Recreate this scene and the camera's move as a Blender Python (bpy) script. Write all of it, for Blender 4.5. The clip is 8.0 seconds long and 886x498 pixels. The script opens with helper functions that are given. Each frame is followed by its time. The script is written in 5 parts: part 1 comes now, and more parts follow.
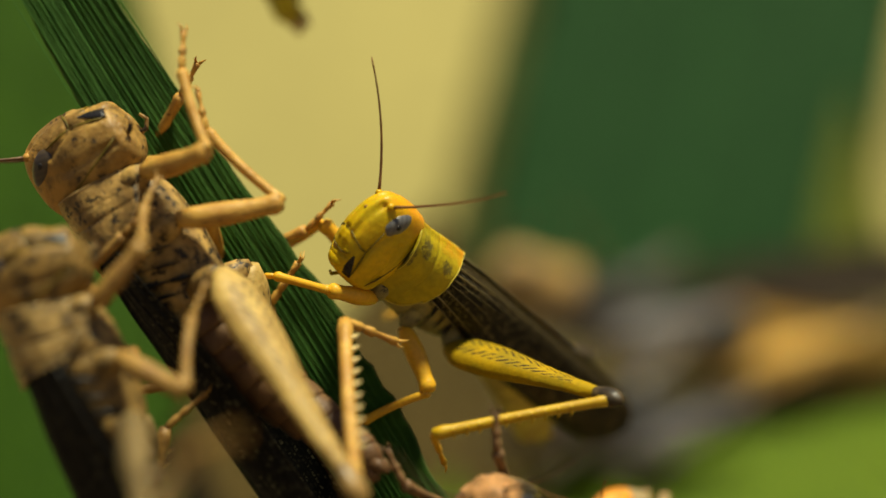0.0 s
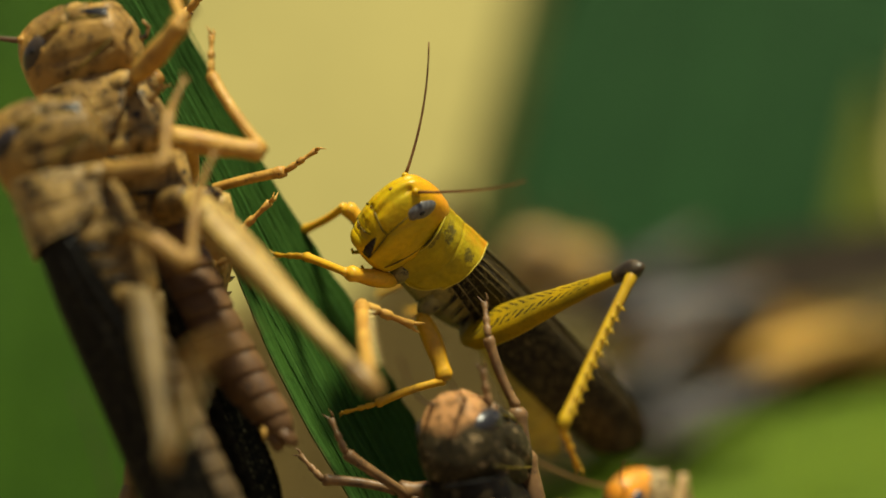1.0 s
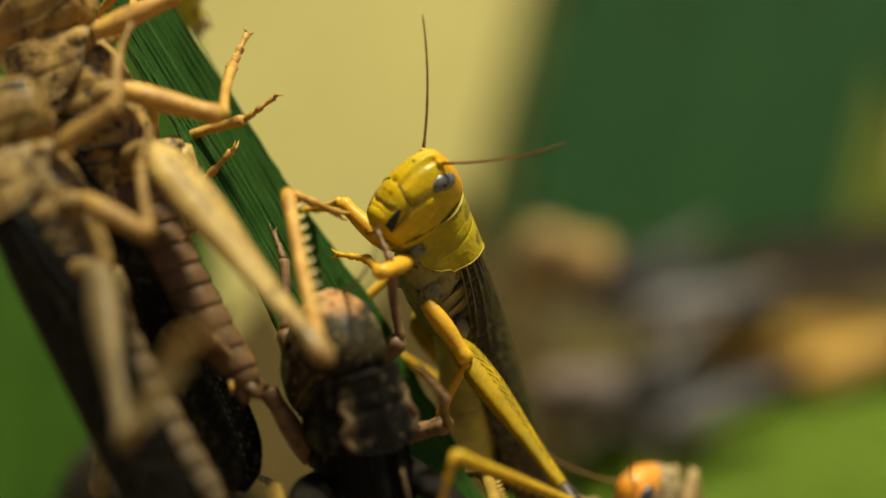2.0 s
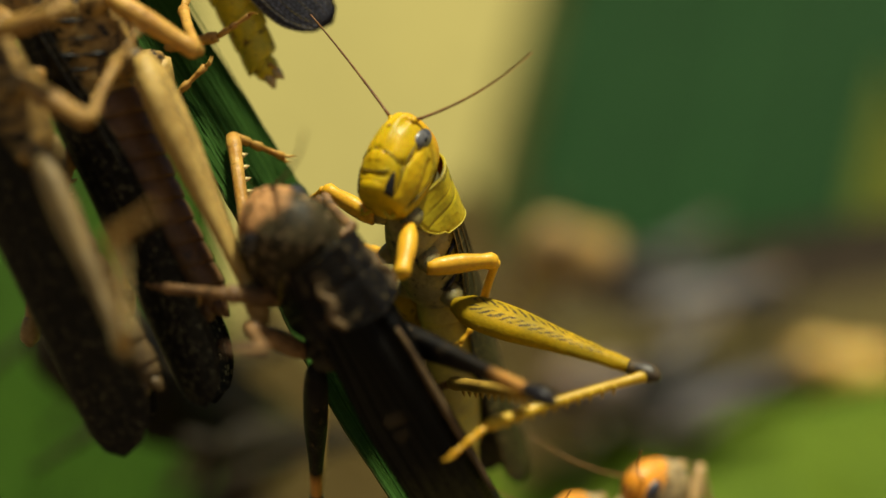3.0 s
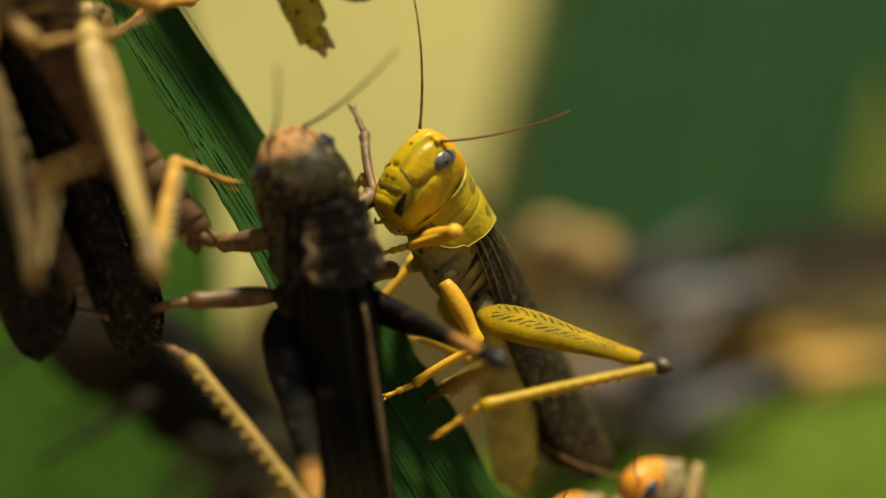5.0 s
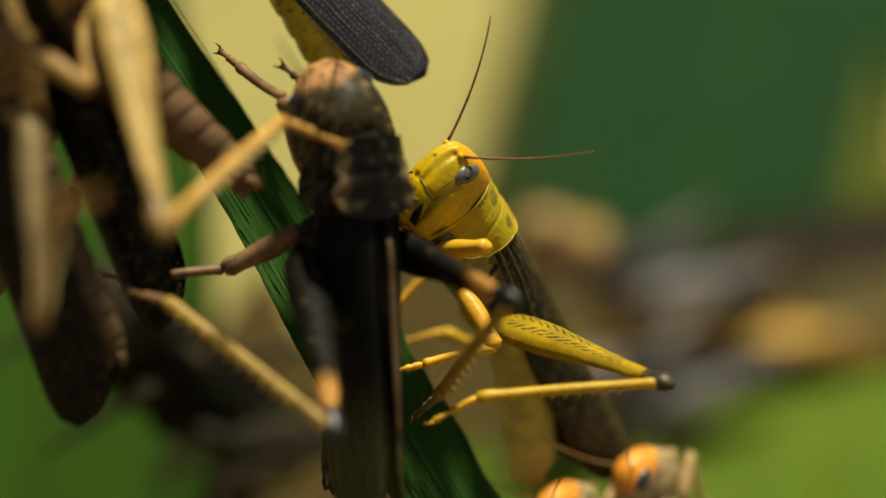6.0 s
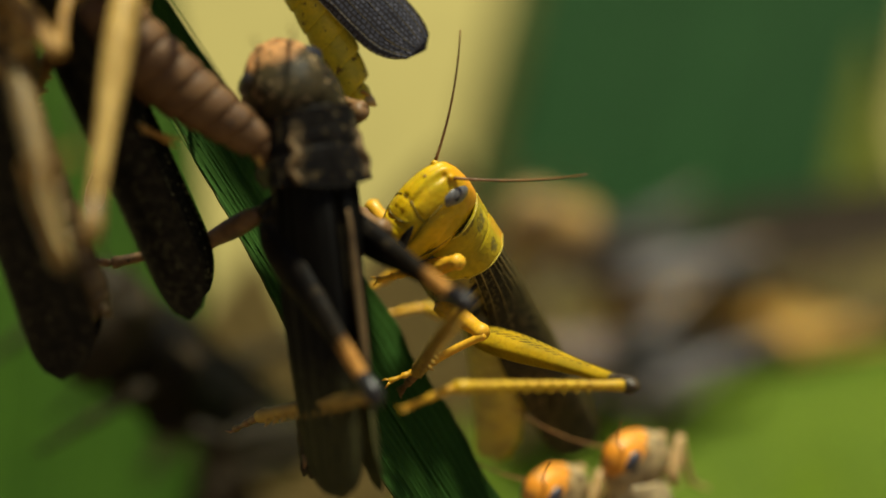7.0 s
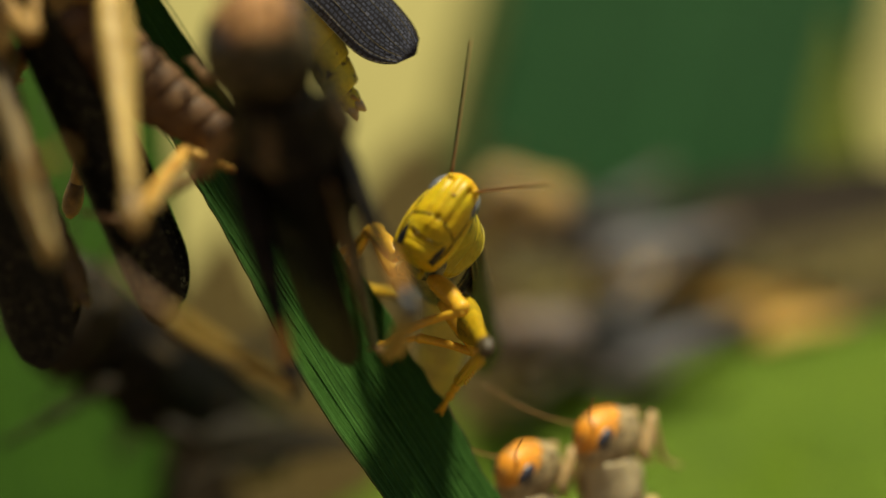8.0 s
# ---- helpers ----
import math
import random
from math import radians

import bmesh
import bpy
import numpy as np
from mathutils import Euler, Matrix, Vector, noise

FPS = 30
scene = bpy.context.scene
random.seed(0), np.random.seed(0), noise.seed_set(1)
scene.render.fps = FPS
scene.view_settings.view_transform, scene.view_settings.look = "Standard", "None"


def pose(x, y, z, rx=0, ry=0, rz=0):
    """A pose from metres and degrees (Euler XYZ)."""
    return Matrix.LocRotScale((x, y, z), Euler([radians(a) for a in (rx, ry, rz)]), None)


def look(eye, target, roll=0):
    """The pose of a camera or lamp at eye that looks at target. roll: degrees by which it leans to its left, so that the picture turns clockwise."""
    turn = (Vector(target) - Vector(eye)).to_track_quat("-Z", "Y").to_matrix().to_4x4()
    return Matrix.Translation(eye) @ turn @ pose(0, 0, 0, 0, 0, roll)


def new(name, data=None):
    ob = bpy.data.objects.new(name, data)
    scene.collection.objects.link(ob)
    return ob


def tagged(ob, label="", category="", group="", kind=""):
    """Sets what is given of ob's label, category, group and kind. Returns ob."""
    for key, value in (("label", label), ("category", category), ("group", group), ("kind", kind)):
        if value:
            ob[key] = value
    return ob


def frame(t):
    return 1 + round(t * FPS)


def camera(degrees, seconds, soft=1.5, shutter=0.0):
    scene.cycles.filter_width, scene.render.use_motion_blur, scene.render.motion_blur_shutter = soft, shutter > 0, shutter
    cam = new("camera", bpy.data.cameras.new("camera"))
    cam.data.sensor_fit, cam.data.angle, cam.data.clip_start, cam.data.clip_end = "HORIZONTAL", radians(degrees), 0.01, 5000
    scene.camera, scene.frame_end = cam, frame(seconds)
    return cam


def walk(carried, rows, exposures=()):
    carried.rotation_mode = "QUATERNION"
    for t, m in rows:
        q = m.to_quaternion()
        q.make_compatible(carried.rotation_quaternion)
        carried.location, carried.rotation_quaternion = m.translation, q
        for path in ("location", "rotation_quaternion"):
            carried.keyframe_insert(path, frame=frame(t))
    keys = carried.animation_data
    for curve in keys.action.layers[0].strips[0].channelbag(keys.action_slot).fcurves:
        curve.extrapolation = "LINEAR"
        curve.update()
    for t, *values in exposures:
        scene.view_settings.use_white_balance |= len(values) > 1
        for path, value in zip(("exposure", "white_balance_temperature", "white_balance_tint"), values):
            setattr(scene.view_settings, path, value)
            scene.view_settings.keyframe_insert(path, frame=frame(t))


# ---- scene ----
MM = 0.001
LENS = 0.16          # height of the lens over the ground
FOCUS = 0.289        # from the lens to the sharp plane

# ---- paths ----
# millimetres: x to the right, y away from the lens, z over the height of the lens
CAMERA_AIM = [
    (0.0, 4.09, 3.44),
    (0.5, 2.86, 1.69),
    (1.0, 1.95, 1.17),
    (1.5, 1.10, 0.91),
    (3.0, -0.00, 0.00),
    (3.5, -1.49, -0.13),
    (4.0, -0.78, 0.06),
    (5.5, 0.71, -0.19),
    (6.0, 1.10, -1.30),
    (6.5, 1.10, -2.21),
    (7.0, 2.27, -3.31),
    (7.5, 3.57, -4.42),
    (8.0, 5.46, -5.91),
]

YELLOW_BODY = [
    (0, (-3.4, 0.2, 4.7), (27.7, 31, -17.2), (0.74, -0.34, 0.58)),
    (0.5, (-3.4, 0.7, 5), (26.6, 29.7, -20.7), (0.76, -0.25, 0.61)),
    (1, (-2.8, 0.2, 4.6), (27.1, 28.6, -21.9), (0.78, -0.31, 0.55)),
    (1.5, (-1.9, -1.2, 5.6), (20, 23.9, -30.3), (0.81, 0.12, 0.58)),
    (1.7, (-1.1, -1.3, 5.9), (16.2, 25.3, -31.5), (0.81, 0.19, 0.54)),
    (2.8, (-4.2, -3.6, 9.4), (8.2, 27.1, -27.2), (0.54, 0.55, 0.66)),
    (3, (-4.2, -3.5, 10), (9.1, 25.2, -27.4), (0.53, 0.57, 0.63)),
    (3.5, (-2.8, 0.8, 6.5), (19.5, 27.9, -27.8), (0.66, 0.32, 0.68)),
    (4, (-1.9, -0.2, 5.4), (21.7, 29.3, -25.7), (0.77, 0.06, 0.64)),
    (5.3, (-1.9, -0.6, 9.4), (19.7, 23.7, -27.4), (0.67, 0.36, 0.64)),
    (5.5, (-1.3, -0.6, 9.4), (19.9, 23.5, -27.7), (0.69, 0.36, 0.63)),
    (6, (1.4, 1.3, 6.1), (23.6, 28, -28.4), (0.75, 0.19, 0.63)),
    (6.5, (1.7, -1.1, 2.1), (21.5, 32.2, -27.8), (0.83, 0.01, 0.56)),
    (7, (1.1, -1.3, 1.5), (21.2, 32.7, -27.5), (0.82, 0, 0.57)),
    (7.5, (2.5, -0.3, 1.8), (16.6, 39.6, -22.9), (0.79, 0.1, 0.61)),
    (8, (4.5, -4.3, -2), (11.9, 41, -19.1), (0.56, 0.21, 0.8)),
]
YELLOW_LH = [
    (0.0, 24.4, -6.7, -13.8, 2.5, -6.8, -17.5),
    (0.5, 27.2, -4.6, -3.7, 10.4, -7.6, -16.0),
    (1.0, 25.2, -6.0, -0.4, 15.3, -12.2, -17.8),
    (1.5, 17.0, -1.0, -28.8, 0.8, -12.8, -22.7),
    (1.7, 9.6, -4.3, -30.2, 1.8, -22.7, -23.8),
    (2.8, 23.1, -3.5, -5.3, 6.3, -8.4, -16.9),
    (3.0, 21.1, -5.3, -13.3, 3.5, -14.8, -19.7),
    (3.5, 23.3, -3.9, -19.0, 9.3, -17.5, -26.9),
    (3.8, 21.4, -7.3, -20.2, 8.9, -23.2, -25.6),
    (4.0, 25.6, -3.2, 0.1, 14.6, -11.9, -15.5),
    (4.2, 20.7, -10.8, -15.9, 3.1, -20.8, -21.4),
    (5.3, 24.9, -8.0, -11.4, 4.1, -8.0, -16.4),
    (6.0, 25.4, -8.9, -16.0, 4.0, -8.7, -17.9),
    (6.5, 23.1, -10.0, -18.4, 4.4, -19.6, -17.8),
    (7.0, 22.7, -9.3, -18.3, 3.1, -16.9, -18.1),
    (7.5, 22.6, -7.3, -7.4, 6.2, -14.2, -18.7),
    (8.0, 9.4, -9.2, -15.7, 6.7, 10.3, -22.9),
]
YELLOW_LM = [
    (0.0, 3.1, 3.4, -14.5, -5.0, 4.9, -16.6),
    (0.5, 3.0, 2.9, -15.0, -5.3, 4.2, -16.7),
    (1.0, 2.7, 2.7, -15.2, -6.8, 2.4, -17.1),
    (1.5, 8.9, -1.6, -6.8, 12.8, -2.3, -15.2),
    (1.7, 2.3, -1.2, -13.7, -0.6, 1.9, -21.1),
    (2.8, 6.8, -0.0, -0.2, 10.2, 3.6, -7.1),
    (3.0, 7.5, 0.3, -1.2, 4.4, 4.6, -7.9),
    (3.5, 7.9, -2.8, -6.5, 3.1, 1.8, -11.8),
    (4.0, 6.0, -3.9, -10.1, -0.7, -1.6, -14.7),
    (5.3, 4.8, 0.5, -12.4, -4.6, 0.1, -16.3),
    (6.0, 7.3, -0.8, -12.9, -2.4, -0.9, -14.8),
    (6.5, 7.9, -4.1, -12.4, 1.5, -1.0, -17.0),
    (7.0, 7.8, -3.2, -13.5, 0.1, -1.8, -16.8),
    (8.0, 8.5, 0.3, -16.3, 0.7, 3.7, -15.8),
]
YELLOW_LF = [
    (0.0, -8.5, -1.9, -1.4, -15.1, 1.2, 0.3),
    (0.5, -8.4, -1.6, -1.8, -15.0, 1.3, 0.1),
    (1.0, -8.3, -2.0, -1.7, -14.0, 2.4, 0.3),
    (1.5, -6.5, -5.5, -2.6, -11.8, -0.4, -3.9),
    (1.7, -5.1, -6.4, -2.3, -7.8, 0.1, 0.2),
    (2.8, -5.1, -7.4, 0.2, -11.2, -4.5, -3.0),
    (3.5, -0.4, -7.7, -1.3, -7.5, -5.4, -2.6),
    (4.0, 4.1, -6.1, -1.5, 0.3, 0.2, -3.1),
    (5.3, 1.2, -8.2, 3.0, -4.9, -4.2, 1.3),
    (5.5, 1.7, -8.2, 3.2, -4.7, -4.8, 1.2),
    (6.0, 7.8, -5.4, -0.9, 3.5, 0.6, -1.9),
    (6.5, 7.2, -6.3, -3.4, 0.2, -4.4, -5.3),
    (7.0, 5.1, -6.5, -4.4, -0.6, -1.9, -5.8),
    (7.5, 6.1, -5.6, -4.6, 2.0, 0.7, -5.3),
    (8.0, 5.8, -4.5, -10.9, -0.0, -3.1, -15.4),
]
YELLOW_RF = [
    (0.0, -11.7, 5.5, 8.5, -14.5, 10.7, 4.0),
    (0.5, -11.4, 5.2, 8.7, -14.8, 9.7, 3.8),
    (1.0, -11.2, 5.3, 8.2, -14.4, 10.3, 3.6),
    (1.7, -11.2, 3.8, 7.5, -13.5, 10.7, 5.6),
    (2.8, -16.7, 1.9, 8.4, -18.7, 7.8, 4.2),
    (3.5, -12.6, 3.5, 8.2, -14.3, 10.4, 6.0),
    (4.0, -10.9, 3.9, 8.0, -13.9, 10.0, 4.8),
    (5.3, -8.9, 3.3, 9.2, -11.8, 9.1, 5.3),
    (8.0, -4.0, 7.6, -2.7, -6.8, 13.2, -6.8),
]
YELLOW_AR = [
    (0.0, -4.1, -4.0, 25.5),
    (0.5, -4.0, -1.0, 25.7),
    (1.0, 0.3, -2.6, 24.7),
    (1.5, 1.5, -4.9, 24.9),
    (1.7, 1.8, -5.0, 25.2),
    (2.8, -11.9, -3.2, 28.4),
    (3.0, -15.5, -0.7, 27.3),
    (3.5, -6.8, -8.4, 23.9),
    (3.7, -3.5, -5.3, 25.5),
    (4.0, -0.3, -3.1, 25.7),
    (5.3, -3.8, -4.9, 28.7),
    (5.5, -3.3, -4.4, 29.0),
    (6.0, 6.5, -3.4, 25.1),
    (6.5, 5.3, -3.7, 22.4),
    (7.0, 4.2, -5.1, 21.6),
    (7.5, 3.4, -7.7, 21.0),
    (8.0, 8.2, -9.6, 16.4),
]
YELLOW_AL = [
    (0.0, 9.0, -11.3, 9.3),
    (0.5, 9.4, -10.5, 8.6),
    (1.0, 8.5, -12.0, 8.4),
    (1.5, 12.8, -6.9, 6.3),
    (1.7, 11.9, -10.7, 9.9),
    (2.8, 9.5, -7.6, 16.6),
    (3.0, 8.0, -7.9, 20.9),
    (3.5, 12.4, -4.2, 9.5),
    (4.0, 12.9, -7.2, 8.0),
    (5.3, 13.2, -4.8, 17.2),
    (5.5, 14.1, -4.8, 16.3),
    (6.0, 16.4, -6.0, 9.7),
    (6.5, 17.9, -5.1, 5.7),
    (7.0, 16.5, -7.4, 5.1),
    (7.5, 18.9, -7.4, 5.1),
    (8.0, 14.1, -16.3, 1.2),
]
DARK_BODY = [
    (0, (10, -9.8, -28.3), (18.1, -0.9, -71.5), (-0.24, -0.94, -0.24)),
    (0.5, (2.4, -9.8, -28.1), (9.1, -0.5, -71.5), (-0.25, -0.94, -0.24)),
    (1, (4.2, -7.9, -21.6), (13.2, -4.3, -65.3), (-0.41, -0.9, -0.16)),
    (1.5, (-9.8, -8, -13.1), (1.5, -4, -56.4), (0.6, -0.8, 0)),
    (1.7, (-8.2, -9, -13.1), (2.3, -5, -56.3), (0.58, -0.81, 0)),
    (2.8, (-15.9, -13, -2.3), (-5.7, -8.9, -45.8), (0.45, -0.9, 0)),
    (3, (-15.6, -13, 1.6), (7.7, -6, -34.6), (0.58, -0.8, 0.1)),
    (3.5, (-15.1, -13.1, 0.4), (2.1, -5.8, -38.9), (0.6, -0.8, 0.05)),
    (4, (-14.8, -13, -0.3), (0.2, -8.1, -40.9), (0.55, -0.83, 0.04)),
    (4.2, (-15.3, -13, 1), (-0.9, -9.7, -40.1), (0.53, -0.85, 0.05)),
    (5.3, (-13.1, -11, 9.7), (-8.3, -6.8, -33), (0.5, -0.86, -0.06)),
    (5.5, (-11.6, -11, 11.3), (-7.6, -3.6, -31.3), (0.5, -0.86, -0.1)),
    (6, (-9.1, -10.9, 13.4), (-5.4, -11.5, -29.8), (0.5, -0.86, 0.02)),
    (6.5, (-10.1, -10.8, 13.7), (-5.4, -15.5, -29.1), (0.48, -0.87, 0.1)),
    (7, (-13.3, -10.7, 14.1), (-6.7, -15, -28.4), (0.48, -0.87, 0.1)),
    (7.5, (-13.7, -13.5, 12.4), (-5.4, -2.8, -28.5), (0.45, -0.88, -0.18)),
    (7.7, (-13.1, -16, 12.3), (-4.2, -3.5, -28.2), (0.42, -0.88, -0.2)),
    (8, (-12, -44, 13.7), (-3.7, -12, -18.1), (0.38, -0.85, -0.37)),
]
DARK_RH = [
    (0, 25, -29.5, -38.3, 20.9, -6.5, -32.1),
    (1.7, 13.6, -27.1, -32.2, 8.4, -3.8, -28.7),
    (2.8, 4.1, -24.3, -28.4, 1.3, -2.8, -17.9),
    (3, 12.5, -19.9, -16.6, 1.7, 1.7, -15.6),
    (3.5, 11.1, -20.1, -18.8, 1.8, 2.1, -16.4),
    (4, 4.7, -23, -24.4, 1.6, -0.1, -17.4),
    (4.2, 4.9, -22.5, -23.9, 1.8, 0.4, -16.8),
    (5.3, 8.6, -23.9, -9, 0.9, -2, -15.5),
    (6, 10.8, -27.1, -7.6, 1.5, -6.7, -16.5),
    (6.5, 10.2, -27.1, -8.4, 0.8, -6.4, -16.7),
    (7, 6, -26.5, -9.7, -0.3, -4.2, -16.7),
    (7.5, 6.3, -23, -10.9, -0.6, -0.9, -17.6),
    (8, 0.3, -40, -8.4, -1.2, -14, -17.9),
]
DARK_LH = [
    (0, 5.8, -27.2, -47.4, -1.3, -4.8, -41.8),
    (1.7, -12, -34, -34.2, -16.8, -12.3, -24.7),
    (2.8, -18.9, 11.1, -32.2, -20.8, 33.6, -23.9),
    (3, -15, 8.9, -30.1, -15.7, 30.2, -18.9),
    (3.5, -19.2, 8.9, -30.9, -18.6, 30.5, -20.2),
    (4.2, -18.3, 8.9, -30, -20.8, 30.6, -19.7),
    (5.3, -12.2, -27, -24.1, -29.9, -26.5, -9.5),
    (5.5, -12, -27, -23.1, -29.7, -23.5, -8.2),
    (6, -9.8, -27, -23.3, -27.9, -17.6, -7.6),
    (6.5, -8.7, -27, -22.9, -25.1, -24.3, -7.6),
    (7, -3.8, -24, -20.6, -20.7, 0, -22.9),
    (7.3, -8.5, -14.2, -23.5, -32.9, -16.8, -16.5),
    (7.5, -14.9, -23.2, -20.4, -36.6, -25.8, -8.4),
    (8, -10.5, -31, -19.7, -21.4, -50.8, -11.2),
]
DARK_RF = [
    (0.0, 11.5, -3.7, -24.1, 10.0, -10.6, -19.2),
    (0.5, 7.6, -8.2, -24.8, 10.1, -15.8, -21.7),
    (1.0, 10.3, -3.6, -15.5, 6.2, -3.4, -6.8),
    (1.5, -1.7, -5.4, -5.7, -0.4, -10.7, 0.9),
    (1.7, 1.3, -6.4, -8.7, -3.1, -11.1, -2.9),
    (2.8, -8.9, -6.4, 2.7, -9.2, 0.8, 7.3),
    (3.0, -13.4, -4.5, 7.1, -10.2, -11.1, 2.6),
    (3.5, -3.0, -6.0, 5.7, -4.4, 1.1, 10.4),
    (4.0, -1.0, -6.2, -3.1, 3.5, -4.0, 4.0),
    (4.2, -0.8, -6.4, -2.4, 3.7, -1.9, 3.4),
    (5.3, -7.6, 2.5, 9.2, -11.7, 6.0, 15.9),
    (8.0, -8.8, -10.2, 10.6, -12.8, -3.8, 14.7),
]
DARK_RM = [
    (0, 17.5, -9.9, -31.7, 11.4, -4.9, -25.9),
    (1, 10.7, -2.5, -16.8, 6, -10.9, -15.1),
    (1.5, 8.5, -4.6, -18.2, 10.7, -13.9, -16.4),
    (1.7, 8.6, -5.6, -22.1, 6.8, -14.7, -18.9),
    (2.8, -13.1, 2, -9.6, -11.8, 9, -12.6),
    (4, -11.5, 2, -10.3, -10.1, 9, -13.3),
    (5.3, -3.7, 4.4, -0.7, -6.5, 13.7, 0.7),
    (8, -4.9, -14.4, -1.9, -7.6, -5.2, 0),
]
DARK_LF = [
    (0, 5.1, -3.8, -26, -0.1, -10, -22.9),
    (1, -7.4, -1.5, -26.6, -15.7, -2.2, -24.6),
    (1.5, -15.7, -7, -6.7, -14.3, -3.2, 1),
    (2.8, -22, -1.5, -5, -25.1, 4.6, 0.2),
    (3, -23.7, -15.1, -4.9, -30.9, -10.5, -4.3),
    (3.5, -27.1, -9.8, -5.4, -34.3, -5.1, -4.9),
    (4, -22.9, -15, -5.4, -26.4, -10, -3.6),
    (4.2, -23.3, -15, -5.1, -27.3, -9, -3),
    (5.3, -23.8, 0.2, 4.5, -31, 1.1, 9.1),
    (5.5, -23.7, -6.2, 13.9, -28.2, 0.5, 16.8),
    (6, -17.6, -7, 18.4, -23.1, -0.7, 20.2),
    (6.5, -21.5, -5.6, 12.5, -25.9, 1.7, 12.9),
    (8, -21.1, -12, 11.8, -24.3, -4.1, 13.4),
]
DARK_LM = [
    (0.0, 2.5, 0.2, -31.6, -4.5, -5.4, -27.8),
    (1.5, -18.9, -6.2, -14.3, -24.7, -12.0, -9.0),
    (1.7, -19.6, -7.2, -14.4, -25.1, -13.4, -9.1),
    (2.8, -22.5, -11.3, -7.3, -28.0, -18.7, -4.1),
    (3.0, -21.2, -14.9, -8.6, -19.0, -24.2, -10.7),
    (3.5, -22.0, -15.4, -8.7, -23.4, -5.9, -10.9),
    (4.2, -22.2, -16.9, -7.8, -23.9, -7.7, -10.6),
    (5.3, -29.7, -5.9, -4.8, -40.9, -7.6, -6.0),
    (5.5, -27.0, -4.8, -2.4, -37.7, -6.3, -5.2),
    (6.0, -22.7, -6.4, -3.1, -33.3, -7.7, -5.0),
    (6.5, -23.2, -7.3, -4.0, -33.8, -8.6, -5.5),
    (7.0, -25.0, -3.6, -2.6, -36.3, -5.0, -5.1),
    (7.5, -25.3, -6.3, -4.9, -37.8, -8.0, -6.4),
    (8.0, -25.0, -17.0, -3.1, -32.9, -22.6, -4.8),
]
DARK_AR = [
    (0.0, 18.8, -27.6, -17.1),
    (0.5, 5.3, -27.5, -13.1),
    (1.0, 0.4, -27.1, -8.3),
    (1.5, -0.4, -29.1, 0.9),
    (2.8, -10.4, -33.1, 8.2),
    (3.0, -12.9, -33.0, 13.9),
    (3.5, -7.4, -29.8, 15.7),
    (4.0, -13.9, -27.7, 18.9),
    (5.3, -0.4, -24.2, 23.8),
    (6.0, -12.0, -31.7, 23.8),
    (8.0, -10.8, -48.9, 18.8),
]
DARK_AL = [
    (0.0, -1.2, -27.8, -18.0),
    (0.5, -5.2, -30.3, -19.4),
    (1.0, -3.2, -26.3, -9.5),
    (1.5, -15.4, -32.2, -1.4),
    (2.8, -21.9, -33.1, 8.2),
    (4.0, -14.5, -32.1, 14.0),
    (5.3, -17.1, -31.8, 22.0),
    (8.0, -16.1, -49.4, 18.8),
]
BROWN_BODY = [
    (0, (-36.9, -0.7, 13.5), (-3.9, -6.6, -37.2), (-0.78, 0.3, -0.54)),
    (0.5, (-37.6, -0.7, 12.4), (-4.9, -6.9, -38.6), (-0.79, 0.3, -0.54)),
    (1, (-39.1, -5.9, 22.9), (-17.5, -11.2, -33.5), (-0.88, 0.3, -0.36)),
    (1.5, (-40.9, -5.9, 23.5), (-18.9, -11.3, -33.5), (-0.88, 0.29, -0.37)),
    (1.7, (-44.2, -5.9, 23.7), (-19.7, -10.5, -31.6), (-0.86, 0.3, -0.41)),
    (2.8, (-47.3, -6, 36.4), (-22.2, -7, -20.9), (-0.9, 0.15, -0.4)),
    (3, (-48, -6, 37), (-23.7, -7, -21), (-0.91, 0.15, -0.38)),
    (3.5, (-51.4, -6.3, 36.2), (-27.1, -7, -21.1), (-0.91, 0.15, -0.39)),
    (4, (-49.5, -6.1, 37), (-24.5, -6.8, -20.3), (-0.91, 0.15, -0.4)),
    (4.2, (-49.3, -6.1, 37), (-24.3, -6.8, -20.3), (-0.91, 0.15, -0.4)),
    (5.3, (-53.1, -21.9, 43.1), (-35.6, -4.3, -10.3), (-0.95, 0.13, -0.27)),
    (5.5, (-53, -21.8, 44.2), (-34.2, -6.6, -9.3), (-0.95, 0.14, -0.29)),
    (6, (-47.7, -21.6, 44.5), (-29.5, -8, -9.7), (-0.95, 0.14, -0.28)),
    (6.5, (-46.7, -21.5, 44.2), (-27.4, -6.7, -9.4), (-0.94, 0.14, -0.3)),
    (7, (-45.8, -21.1, 43.1), (-25, -7.3, -10.1), (-0.93, 0.14, -0.33)),
    (7.5, (-46.2, -20.7, 42.7), (-26.9, -6.2, -10.9), (-0.94, 0.14, -0.3)),
    (8, (-44.5, -20.2, 40.1), (-24.7, -6.9, -13.6), (-0.94, 0.14, -0.31)),
]
